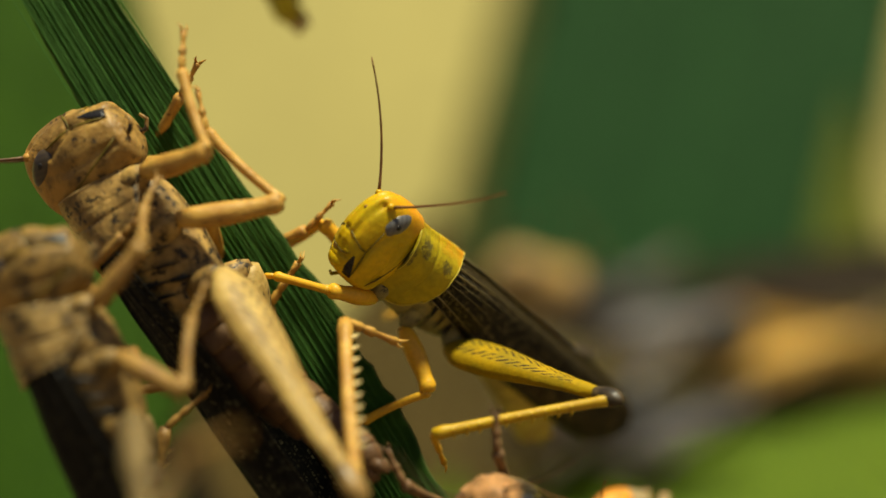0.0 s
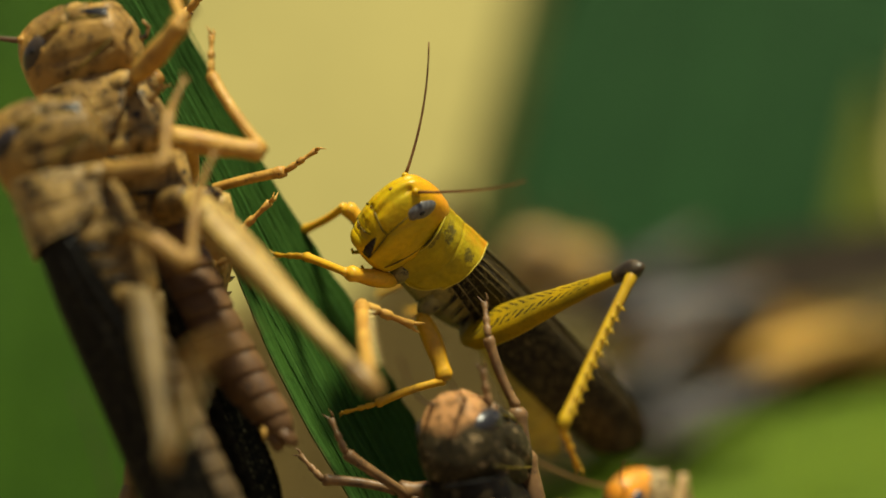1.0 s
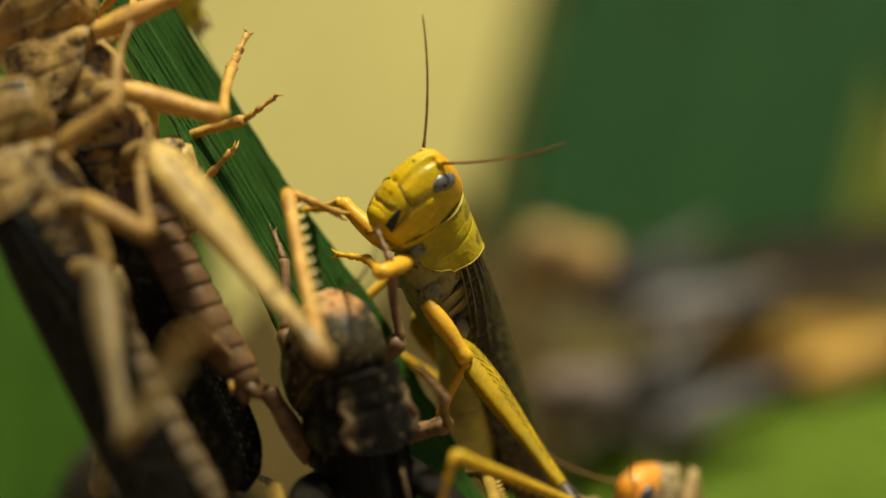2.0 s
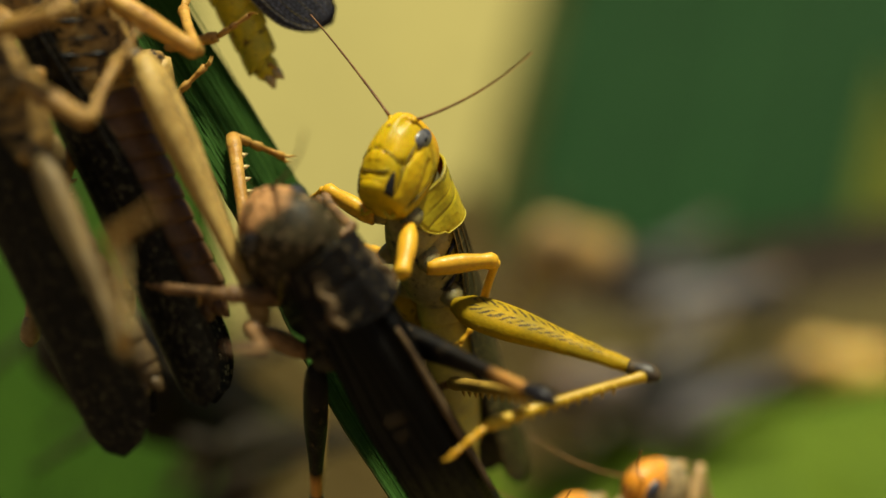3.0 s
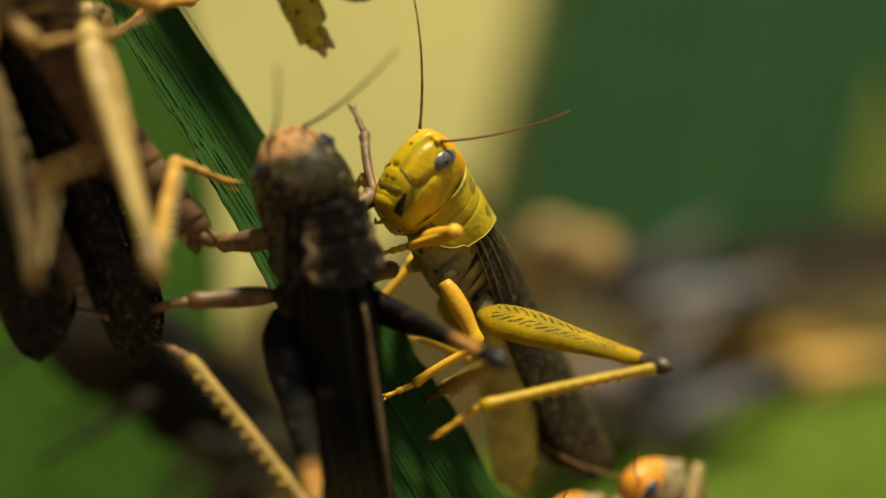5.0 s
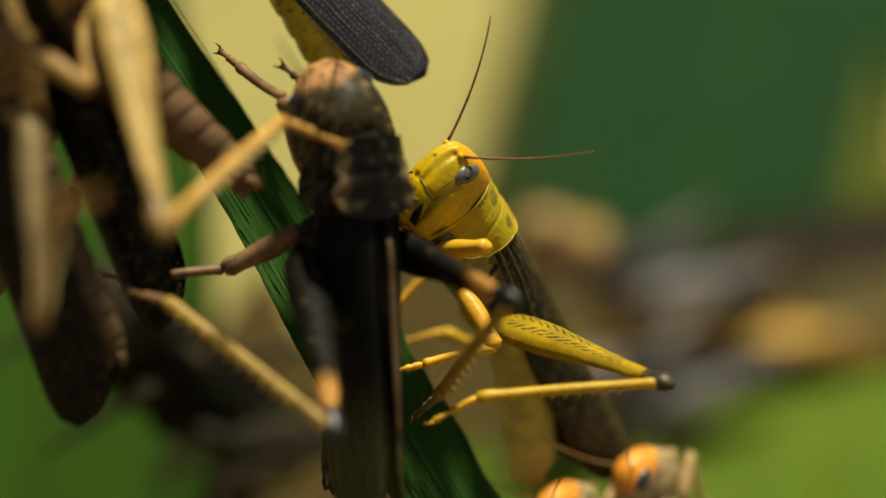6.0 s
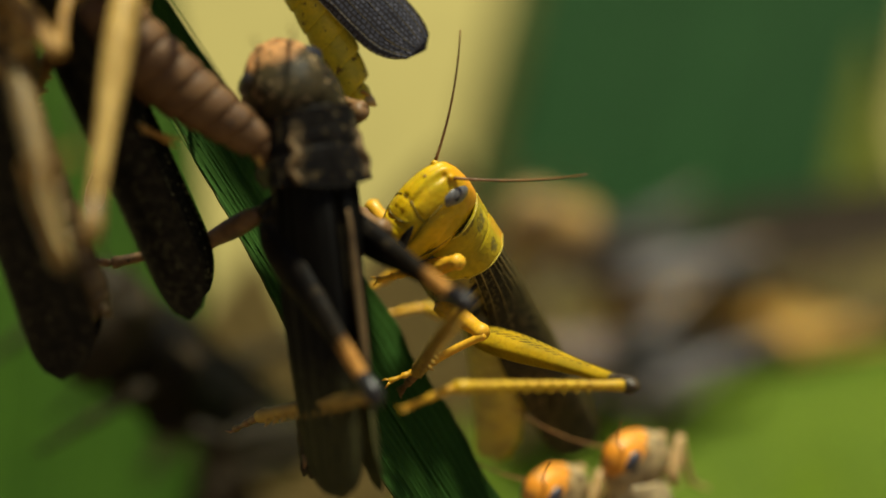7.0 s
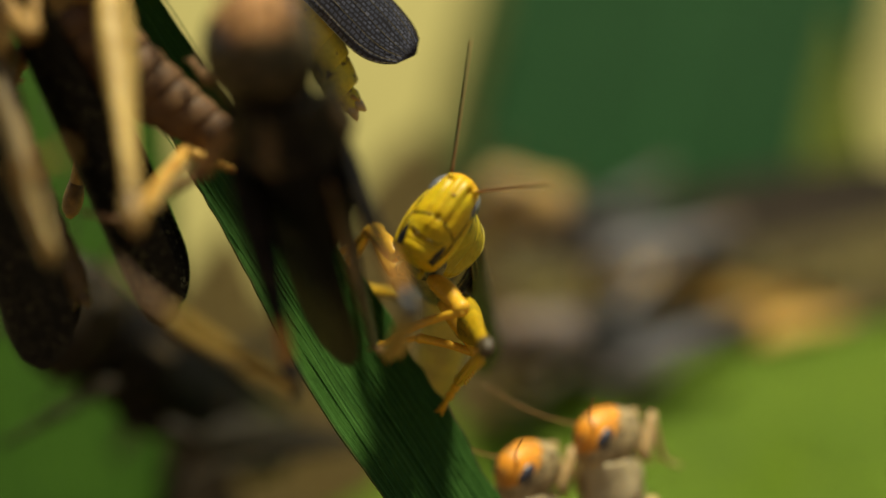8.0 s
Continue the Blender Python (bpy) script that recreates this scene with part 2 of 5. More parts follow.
BROWN_RH = [
    (0.0, -5.7, -23.6, -21.8, -7.1, -5.6, -4.2),
    (0.5, -5.7, -21.2, -23.9, -7.4, -4.3, -5.3),
    (1.0, -5.5, -27.8, -13.3, -7.3, -4.0, -5.2),
    (1.5, -15.3, -34.3, -13.5, -14.7, -13.2, 0.3),
    (1.7, -12.5, -30.2, -12.0, -14.3, -11.1, 4.3),
    (2.8, -17.6, -10.6, -0.8, -24.9, 5.6, 17.1),
    (3.0, -22.2, -10.7, -2.8, -25.1, 5.8, 16.0),
    (3.5, -25.8, -10.9, -4.4, -26.0, 3.8, 16.1),
    (4.2, -24.3, -10.8, -3.6, -25.2, 5.0, 16.0),
    (5.3, -31.6, -40.8, 2.2, -29.8, -16.7, 9.2),
    (5.5, -30.1, -42.4, 4.9, -24.4, -20.0, 15.0),
    (6.0, -26.8, -39.1, 0.9, -16.2, -19.4, 12.5),
    (6.5, -24.4, -37.7, 0.7, -25.6, -25.0, 22.4),
    (7.0, -33.5, -38.1, -2.8, -33.6, -16.6, 10.4),
    (7.5, -32.4, -39.9, -1.5, -28.1, -16.4, 6.3),
    (8.0, -25.7, -39.9, -2.8, -22.7, -16.1, 4.9),
]
BROWN_RM = [
    (0.0, -12.7, -8.1, 8.8, -20.7, -6.4, 14.9),
    (0.5, -12.7, -7.5, 8.4, -21.1, -8.4, 14.3),
    (1.0, -15.5, -12.2, 11.5, -22.3, -8.7, 18.2),
    (1.5, -18.2, -12.1, 9.0, -22.2, -13.1, 18.9),
    (1.7, -20.9, -11.9, 12.3, -21.1, -4.0, 18.8),
    (2.8, -25.2, -9.3, 20.3, -29.1, -1.8, 26.0),
    (8.0, -22.2, -20.8, 24.6, -26.0, -12.0, 27.9),
]
BROWN_RF = [
    (0.0, -21.4, -13.6, 14.2, -24.6, -9.6, 21.6),
    (0.5, -22.0, -13.7, 13.7, -24.7, -11.2, 22.0),
    (1.0, -25.8, -18.3, 26.1, -28.3, -11.3, 31.2),
    (1.7, -26.5, -11.3, 27.1, -32.0, -4.4, 25.2),
    (2.8, -32.8, -8.9, 34.2, -36.2, -2.0, 38.9),
    (8.0, -28.5, -23.3, 36.3, -31.8, -15.7, 39.7),
]
TAN_BODY = [
    (0, (-40.7, -16.4, 0.2), (-21.3, -15.8, -50), (-0.93, 0.08, -0.36)),
    (0.5, (-41.9, -16.6, 0.4), (-22.4, -16.2, -49.8), (-0.93, 0.08, -0.36)),
    (1, (-41.2, -16.8, 12.1), (-22.5, -19.1, -38.4), (-0.93, 0.08, -0.35)),
    (1.5, (-44.2, -16.9, 8.3), (-23.8, -19, -41.6), (-0.92, 0.08, -0.38)),
    (1.7, (-46.8, -16.9, 8.8), (-24.8, -22.6, -41.2), (-0.91, 0.08, -0.41)),
    (2.8, (-50.2, -19, 26.9), (-28.9, -16.2, -22.5), (-0.92, 0.08, -0.39)),
    (3, (-54.6, -19, 26.7), (-35.6, -8.7, -22.6), (-0.94, 0.08, -0.34)),
    (3.5, (-57.8, -19.3, 26.6), (-38.9, -8.8, -22.8), (-0.94, 0.08, -0.34)),
    (4, (-54.7, -19.2, 26.8), (-35.3, -9.4, -22.5), (-0.93, 0.08, -0.35)),
    (5.3, (-58.6, -26.9, 39.6), (-47.2, -9.2, -10.1), (-0.98, 0.06, -0.2)),
    (5.5, (-57.2, -26.8, 30.6), (-45, -12.1, -19.7), (-0.97, 0.07, -0.22)),
    (6, (-51.6, -26.7, 30.2), (-39, -12.2, -20.2), (-0.97, 0.07, -0.22)),
    (6.5, (-50.4, -26.6, 31.7), (-37.6, -11.2, -18.3), (-0.97, 0.07, -0.23)),
    (7, (-51.6, -26.2, 33.7), (-39.8, -11.7, -16.8), (-0.98, 0.07, -0.21)),
    (7.5, (-52.8, -25.8, 32.7), (-40.9, -10.7, -17.6), (-0.98, 0.07, -0.21)),
    (8, (-51.1, -25.3, 31.9), (-39.2, -9.4, -18.2), (-0.98, 0.06, -0.21)),
]
TAN_RM = [
    (0.0, -23.5, -24.7, -11.6, -23.1, -19.3, -4.0),
    (0.5, -24.3, -22.3, -12.8, -24.1, -17.4, -4.8),
    (1.0, -22.6, -27.2, -1.8, -24.2, -22.3, 5.9),
    (1.5, -27.0, -25.8, -3.8, -27.7, -18.9, 2.4),
    (1.7, -28.7, -25.5, -1.6, -29.9, -20.5, 6.2),
    (2.8, -34.4, -25.9, 11.4, -35.2, -19.6, 18.3),
    (8.0, -36.9, -31.6, 16.7, -37.2, -25.3, 23.6),
]
TAN_RF = [
    (0.0, -29.0, -20.4, 2.7, -28.8, -13.8, 7.7),
    (0.5, -30.4, -25.9, -0.2, -29.1, -19.4, 4.7),
    (1.0, -26.9, -25.3, 10.0, -27.5, -19.3, 15.7),
    (1.7, -32.6, -20.5, 12.3, -32.7, -14.7, 18.1),
    (2.8, -37.1, -27.3, 24.9, -38.0, -21.1, 30.3),
    (8.0, -39.1, -31.9, 29.3, -40.0, -25.8, 34.7),
]
TAN_RH = [
    (0.0, -25.5, -44.7, -23.9, -19.6, -65.3, -15.4),
    (0.5, -26.1, -44.7, -24.0, -20.1, -65.4, -15.7),
    (1.0, -24.9, -42.5, -21.9, -20.7, -60.6, -8.3),
    (1.5, -29.2, -42.9, -22.4, -22.4, -61.1, -10.0),
    (1.7, -29.2, -43.7, -20.8, -22.4, -62.7, -9.5),
    (2.8, -34.0, -33.1, -12.2, -25.5, -52.6, -3.0),
    (3.0, -32.7, -29.1, -11.0, -31.6, -48.7, 1.1),
    (3.5, -44.7, -33.6, -12.1, -37.8, -51.7, 0.5),
    (4.0, -32.8, -26.7, -12.0, -34.7, -46.3, 0.1),
    (5.3, -43.8, -31.6, -2.3, -38.2, -51.7, 7.5),
    (6.0, -39.0, -40.0, -8.9, -34.9, -59.9, 2.1),
    (6.5, -33.5, -39.6, -5.8, -36.3, -60.4, 4.0),
    (7.0, -35.8, -39.3, -4.5, -35.3, -60.6, 4.6),
    (8.0, -34.4, -37.4, -6.2, -34.1, -58.8, 2.6),
]
UPPER_BODY = [
    (0, (-40.5, 25.8, 70.4), (-2.2, 29.9, 33.3), (0.63, -0.51, 0.59)),
    (0.5, (-47.2, 24.1, 70.9), (-10, 29.2, 33.8), (0.64, -0.51, 0.57)),
    (1, (-55.9, 20.1, 69.4), (-19.4, 26.2, 32.9), (0.67, -0.44, 0.6)),
    (1.7, (-56.2, 16, 68.5), (-20.3, 22.1, 32.4), (0.7, -0.28, 0.65)),
    (2.8, (-48.41, 7.6, 60.68), (-14.4, 9, 29), (0.72, -0.08, 0.69)),
    (3, (-47.01, 7.6, 58.78), (-13, 9, 27.1), (0.72, -0.08, 0.69)),
    (3.5, (-44.41, 7.6, 63.08), (-10.4, 9, 31.4), (0.72, -0.08, 0.69)),
    (4, (-45.71, 7.6, 61.28), (-11.7, 9, 29.6), (0.72, -0.08, 0.69)),
    (4.2, (-45.41, 7.6, 61.28), (-11.4, 9, 29.6), (0.72, -0.08, 0.69)),
    (5.3, (-39.11, 7.6, 61.18), (-5.1, 9, 29.5), (0.72, -0.08, 0.69)),
    (5.5, (-39.71, 7.6, 51.48), (-5.7, 9, 19.8), (0.72, -0.08, 0.69)),
    (6, (-34.81, 6.8, 51.08), (-0.8, 8.2, 19.4), (0.72, -0.08, 0.69)),
    (6.5, (-32.31, 6, 54.48), (1.7, 7.4, 22.8), (0.72, -0.08, 0.69)),
    (7, (-33.61, 5.2, 51.98), (0.4, 6.6, 20.3), (0.72, -0.08, 0.69)),
    (7.5, (-35.61, 4.4, 48.08), (-1.6, 5.8, 16.4), (0.72, -0.08, 0.69)),
    (8, (-31.51, 3.6, 48.68), (2.5, 5, 17), (0.72, -0.08, 0.69)),
]
YELLOW_NODS = [(0, (-0.6, 4.1, 14.4)), (0.5, (3.4, 8.3, 8)), (1, (1.2, 7.9, 10.9)), (1.5, (10.2, 10.4, -1.7)), (1.7, (12.2, 10.4, -1.7)), (2.8, (17.6, -2.3, 0.4)), (3, (17.6, -3.3, 0.4)), (3.5, (19, 4.7, -4)), (4, (7.2, 6.7, 1.6)), (5.3, (17, 10.8, 0.5)), (5.5, (17, 10.8, 0.5)), (6, (13.1, 9.6, -4.4)), (6.5, (4.1, 6.6, 9.5)), (7, (7.8, 5.6, 9.4)), (7.5, (13.2, 5.9, 8.4)), (8, (2.5, 14.2, -0.8))]
LEAF_LINE = [
    (0.0, (-37.9, 6.2, 29.5), (-3.4, 6.4, -25.6), 0.0),
    (0.5, (-37.8, 6.2, 27.7), (-4.6, 6.2, -27.4), 5.0),
    (1.0, (-32.6, 6.1, 27.1), (-3.3, 6.1, -27.9), 46.0),
    (1.5, (-34.0, 6.0, 26.9), (-1.5, 6.1, -28.2), 44.0),
    (2.8, (-32.9, 6.0, 26.1), (-0.4, 6.0, -29.0), 46.0),
    (3.5, (-33.3, 5.8, 25.8), (-0.5, 6.0, -29.3), 42.0),
    (4.2, (-33.4, 5.9, 26.0), (0.2, 6.0, -29.1), 42.0),
    (5.5, (-33.7, 6.1, 25.7), (1.1, 6.0, -29.3), 46.0),
    (6.5, (-33.0, 6.3, 23.7), (1.5, 5.8, -31.4), 46.0),
    (7.5, (-31.4, 6.8, 21.4), (3.7, 5.5, -33.6), 46.0),
    (8.0, (-30.2, 7.1, 19.9), (5.3, 5.3, -35.2), 40.0),
]
# ---- end of paths ----


def spot(x, y, z):
    """World metres from millimetres about the sharp plane."""
    return Vector((x * MM, y * MM, LENS + z * MM))


def glide(rows, t):
    """A smooth value between rows of (seconds, numbers)."""
    ts = [r[0] for r in rows]
    vs = [np.array(r[1], float) for r in rows]
    if t <= ts[0]:
        return vs[0]
    if t >= ts[-1]:
        return vs[-1]
    i = max(k for k in range(len(ts) - 1) if ts[k] <= t)
    h = ts[i + 1] - ts[i]
    u = (t - ts[i]) / h

    def slope(k):
        if k == 0 or k == len(ts) - 1:
            return vs[0] * 0
        return (vs[k + 1] - vs[k - 1]) / (ts[k + 1] - ts[k - 1])

    return ((2 * u ** 3 - 3 * u * u + 1) * vs[i] + (u ** 3 - 2 * u * u + u) * h * slope(i)
            + (-2 * u ** 3 + 3 * u * u) * vs[i + 1] + (u ** 3 - u * u) * h * slope(i + 1))


TIMES = [round(0.1 * k, 1) for k in range(81)]

# ---- camera ----
cam = camera(20.0, 8.0, soft=1.5, shutter=0.4)
cam.data.dof.use_dof = True
cam.data.dof.focus_distance = FOCUS
cam.data.dof.aperture_fstop = 5.8
walk(cam, [(t, look((0, -FOCUS, LENS), spot(x, 0, z))) for t, x, z in CAMERA_AIM],
     exposures=[(0.0, 0.0, 6500, 10), (2.8, 0.0, 6420, 10), (5.5, 0.0, 6380, 10), (8.0, 0.0, 6200, 11)])

# ---- light ----
world = bpy.data.worlds.new("world")
scene.world = world
world.use_nodes = True
sky = world.node_tree.nodes.new("ShaderNodeTexSky")
sky.sky_type, sky.sun_disc = "NISHITA", False
sky.sun_elevation, sky.sun_rotation = radians(75), radians(142)
world.node_tree.links.new(sky.outputs[0], world.node_tree.nodes["Background"].inputs[0])
world.node_tree.nodes["Background"].inputs[1].default_value = 0.041
sun_data = bpy.data.lights.new("sun", "SUN")
sun_data.energy, sun_data.angle, sun_data.color = 6.5, radians(8), (1.0, 0.965, 0.70)
sun = new("sun", sun_data)
sun.matrix_world = look((0.2, -0.26, 1.2), (0, 0, 0))
scene.view_settings.exposure = 0.0


# ---- materials ----
def node_set(name):
    m = bpy.data.materials.new(name)
    m.use_nodes = True
    n = m.node_tree.nodes
    return m, n, m.node_tree.links, n["Principled BSDF"]


def rgb(c):
    return (*c, 1.0)


def calc(n, l, op, a, b=None):
    m = n.new("ShaderNodeMath")
    m.operation = op
    for k, v in enumerate((a, b)):
        if v is None:
            continue
        if isinstance(v, (int, float)):
            m.inputs[k].default_value = v
        else:
            l.new(v, m.inputs[k])
    return m.outputs[0]


def blend(n, l, fac, a, b, kind="MIX"):
    m = n.new("ShaderNodeMix")
    m.data_type, m.blend_type = "RGBA", kind
    for sock, v in ((0, fac), (6, a), (7, b)):
        if isinstance(v, (int, float)):
            m.inputs[sock].default_value = v
        elif isinstance(v, tuple):
            m.inputs[sock].default_value = rgb(v)
        else:
            l.new(v, m.inputs[sock])
    return m.outputs[2]


def grain(n, l, coord, scale, detail=3.0, rough=0.6):
    t = n.new("ShaderNodeTexNoise")
    t.inputs["Scale"].default_value, t.inputs["Detail"].default_value = scale, detail
    t.inputs["Roughness"].default_value = rough
    l.new(coord, t.inputs["Vector"])
    return t.outputs[0]


def span(n, l, value, lo, hi, a=0.0, b=1.0):
    t = n.new("ShaderNodeMapRange")
    l.new(value, t.inputs[0])
    for k, v in enumerate((lo, hi, a, b)):
        t.inputs[k + 1].default_value = v
    return t.outputs[0]


def shell(name, base, second, spots=None, rough=0.42, coarse=320, fine=2600, bump=0.25, glow=0.12, cut=0.6, chevron=None, tip=None, shine=0.32, top=None, low=2.0, high=4.6, lean=-0.25, mottle=0.0, blotches=(), blotch=(0.06, 0.05, 0.02)):
    """Insect cuticle: two tones of pigment, pores, blotches; with chevrons along a thigh, or a band at its end."""
    m, n, l, p = node_set(name)
    tc = n.new("ShaderNodeTexCoord")
    big = grain(n, l, tc.outputs["Object"], coarse, 2.0)
    col = blend(n, l, span(n, l, big, 0.38, 0.64), base, second)
    small = grain(n, l, tc.outputs["Object"], fine, 4.0)
    col = blend(n, l, span(n, l, small, 0.42, 0.72, 0.0, 0.35), col, tuple(c * 0.45 for c in base))
    if spots:
        blot = grain(n, l, tc.outputs["Object"], coarse * 2.2, 5.0, 0.7)
        col = blend(n, l, span(n, l, blot, cut, cut + 0.06), col, spots)
    if top:
        place = n.new("ShaderNodeSeparateXYZ")
        l.new(tc.outputs["Object"], place.inputs[0])
        rise = calc(n, l, "ADD", calc(n, l, "ADD", place.outputs[2], calc(n, l, "MULTIPLY", place.outputs[0], lean)), calc(n, l, "MULTIPLY", big, 0.0035))
        col = blend(n, l, span(n, l, rise, low * MM, high * MM), col, top)
    if mottle:
        dapple = grain(n, l, tc.outputs["Object"], 520, 5.0, 0.72)
        col = blend(n, l, span(n, l, dapple, 0.5, 0.66, 0.0, mottle), col, tuple(c * 0.3 for c in base))
    for bx, bz, rx, rz in blotches:   # dark blotches of pigment on the flanks
        at = n.new("ShaderNodeSeparateXYZ")
        l.new(tc.outputs["Object"], at.inputs[0])
        dx = calc(n, l, "MULTIPLY", calc(n, l, "SUBTRACT", at.outputs[0], bx * MM), 1 / (rx * MM))
        dz = calc(n, l, "MULTIPLY", calc(n, l, "SUBTRACT", at.outputs[2], bz * MM), 1 / (rz * MM))
        far = calc(n, l, "ADD", calc(n, l, "ADD", calc(n, l, "MULTIPLY", dx, dx), calc(n, l, "MULTIPLY", dz, dz)), calc(n, l, "MULTIPLY", grain(n, l, tc.outputs["Object"], 1100, 5.0, 0.75), 4.6))
        col = blend(n, l, span(n, l, far, 2.3, 3.1, 0.75, 0.0), col, blotch)
    if chevron or tip:
        sep = n.new("ShaderNodeSeparateXYZ")
        l.new(tc.outputs["UV"], sep.inputs[0])
        u, v = sep.outputs[0], sep.outputs[1]
    if tip:
        col = blend(n, l, span(n, l, u, 0.74, 0.84), col, tip)
    if chevron:
        side = calc(n, l, "SUBTRACT", 0.5, calc(n, l, "ABSOLUTE", calc(n, l, "SUBTRACT", calc(n, l, "FRACT", calc(n, l, "MULTIPLY", v, 2.0)), 0.5)))
        wob = calc(n, l, "MULTIPLY", grain(n, l, tc.outputs["Object"], 900, 2.0), 0.9)
        ph = calc(n, l, "FRACT", calc(n, l, "ADD", calc(n, l, "ADD", calc(n, l, "MULTIPLY", u, 19.0), calc(n, l, "MULTIPLY", side, 9.0)), wob))
        on = calc(n, l, "MULTIPLY", calc(n, l, "LESS_THAN", ph, 0.42), calc(n, l, "LESS_THAN", side, 0.17))
        on = calc(n, l, "MULTIPLY", on, calc(n, l, "GREATER_THAN", side, 0.035))
        on = calc(n, l, "MULTIPLY", on, calc(n, l, "MULTIPLY", calc(n, l, "GREATER_THAN", u, 0.1), calc(n, l, "LESS_THAN", u, 0.82)))
        on = calc(n, l, "MULTIPLY", on, span(n, l, grain(n, l, tc.outputs["Object"], 1400, 2.0), 0.36, 0.5, 0.15, 0.85))
        col = blend(n, l, on, col, chevron)
    l.new(col, p.inputs["Base Color"])
    p.inputs["Roughness"].default_value = rough
    l.new(span(n, l, small, 0.3, 0.7, rough - 0.1, rough + 0.15), p.inputs["Roughness"])
    p.inputs["Specular IOR Level"].default_value = shine
    p.inputs["Subsurface Weight"].default_value = glow
    p.inputs["Subsurface Radius"].default_value = (0.0012, 0.0006, 0.0002)
    p.inputs["Subsurface Scale"].default_value = 1.0
    b = n.new("ShaderNodeBump")
    b.inputs["Strength"].default_value, b.inputs["Distance"].default_value = bump, 0.0002
    l.new(small, b.inputs["Height"])
    l.new(b.outputs[0], p.inputs["Normal"])
    return m


def wing_shell(name, dark, pale, vein, amount=0.5, rough=0.38, end=None, fine=1100, ridge=None, net=0.07, rows=11):
    """Leathery fore wing: dark membrane with a net of cells, pale patches between the veins."""
    m, n, l, p = node_set(name)
    tc = n.new("ShaderNodeTexCoord")
    mp = n.new("ShaderNodeMapping")
    mp.inputs["Scale"].default_value = (46, rows, 1)
    l.new(tc.outputs["UV"], mp.inputs[0])
    warp = n.new("ShaderNodeTexNoise")
    warp.inputs["Scale"].default_value = 7.0
    l.new(tc.outputs["UV"], warp.inputs["Vector"])
    add = n.new("ShaderNodeVectorMath")
    add.operation = "ADD"
    l.new(mp.outputs[0], add.inputs[0])
    l.new(warp.outputs["Color"], add.inputs[1])
    br = n.new("ShaderNodeTexBrick")
    br.inputs["Scale"].default_value, br.inputs["Mortar Size"].default_value = 1.0, net
    br.inputs["Brick Width"].default_value, br.inputs["Row Height"].default_value = 0.8, 0.5
    br.inputs["Color1"].default_value, br.inputs["Color2"].default_value = rgb((0.2, 0.2, 0.2)), rgb((1, 1, 1))
    l.new(add.outputs[0], br.inputs["Vector"])
    patch = grain(n, l, tc.outputs["Object"], fine, 4.0, 0.75)
    cell = calc(n, l, "MULTIPLY", span(n, l, patch, 0.48, 0.57), amount)
    single = n.new("ShaderNodeSeparateColor")
    l.new(br.outputs["Color"], single.inputs[0])
    cell = calc(n, l, "MULTIPLY", cell, span(n, l, single.outputs[0], 0.45, 0.85, 0.15, 1.0))
    col = blend(n, l, cell, dark, pale)
    if ridge:   # paler strip along the back
        across = n.new("ShaderNodeSeparateXYZ")
        l.new(tc.outputs["UV"], across.inputs[0])
        col = blend(n, l, span(n, l, calc(n, l, "ADD", across.outputs[1], calc(n, l, "MULTIPLY", patch, 0.25)), 0.22, 0.42, 0.85, 0.0), col, ridge)
    if end:   # thin, clearer membrane towards the tip
        along = n.new("ShaderNodeSeparateXYZ")
        l.new(tc.outputs["UV"], along.inputs[0])
        thin = calc(n, l, "ADD", along.outputs[0], calc(n, l, "MULTIPLY", patch, 0.25))
        col = blend(n, l, span(n, l, thin, 0.68, 0.92, 0.0, 0.85), col, end)
    col = blend(n, l, calc(n, l, "MULTIPLY", br.outputs["Fac"], 0.8), col, vein)
    l.new(col, p.inputs["Base Color"])
    p.inputs["Roughness"].default_value = rough
    p.inputs["Specular IOR Level"].default_value = 0.25
    b = n.new("ShaderNodeBump")
    b.inputs["Strength"].default_value, b.inputs["Distance"].default_value = 0.6, 0.00012
    l.new(br.outputs["Fac"], b.inputs["Height"])
    l.new(b.outputs[0], p.inputs["Normal"])
    return m


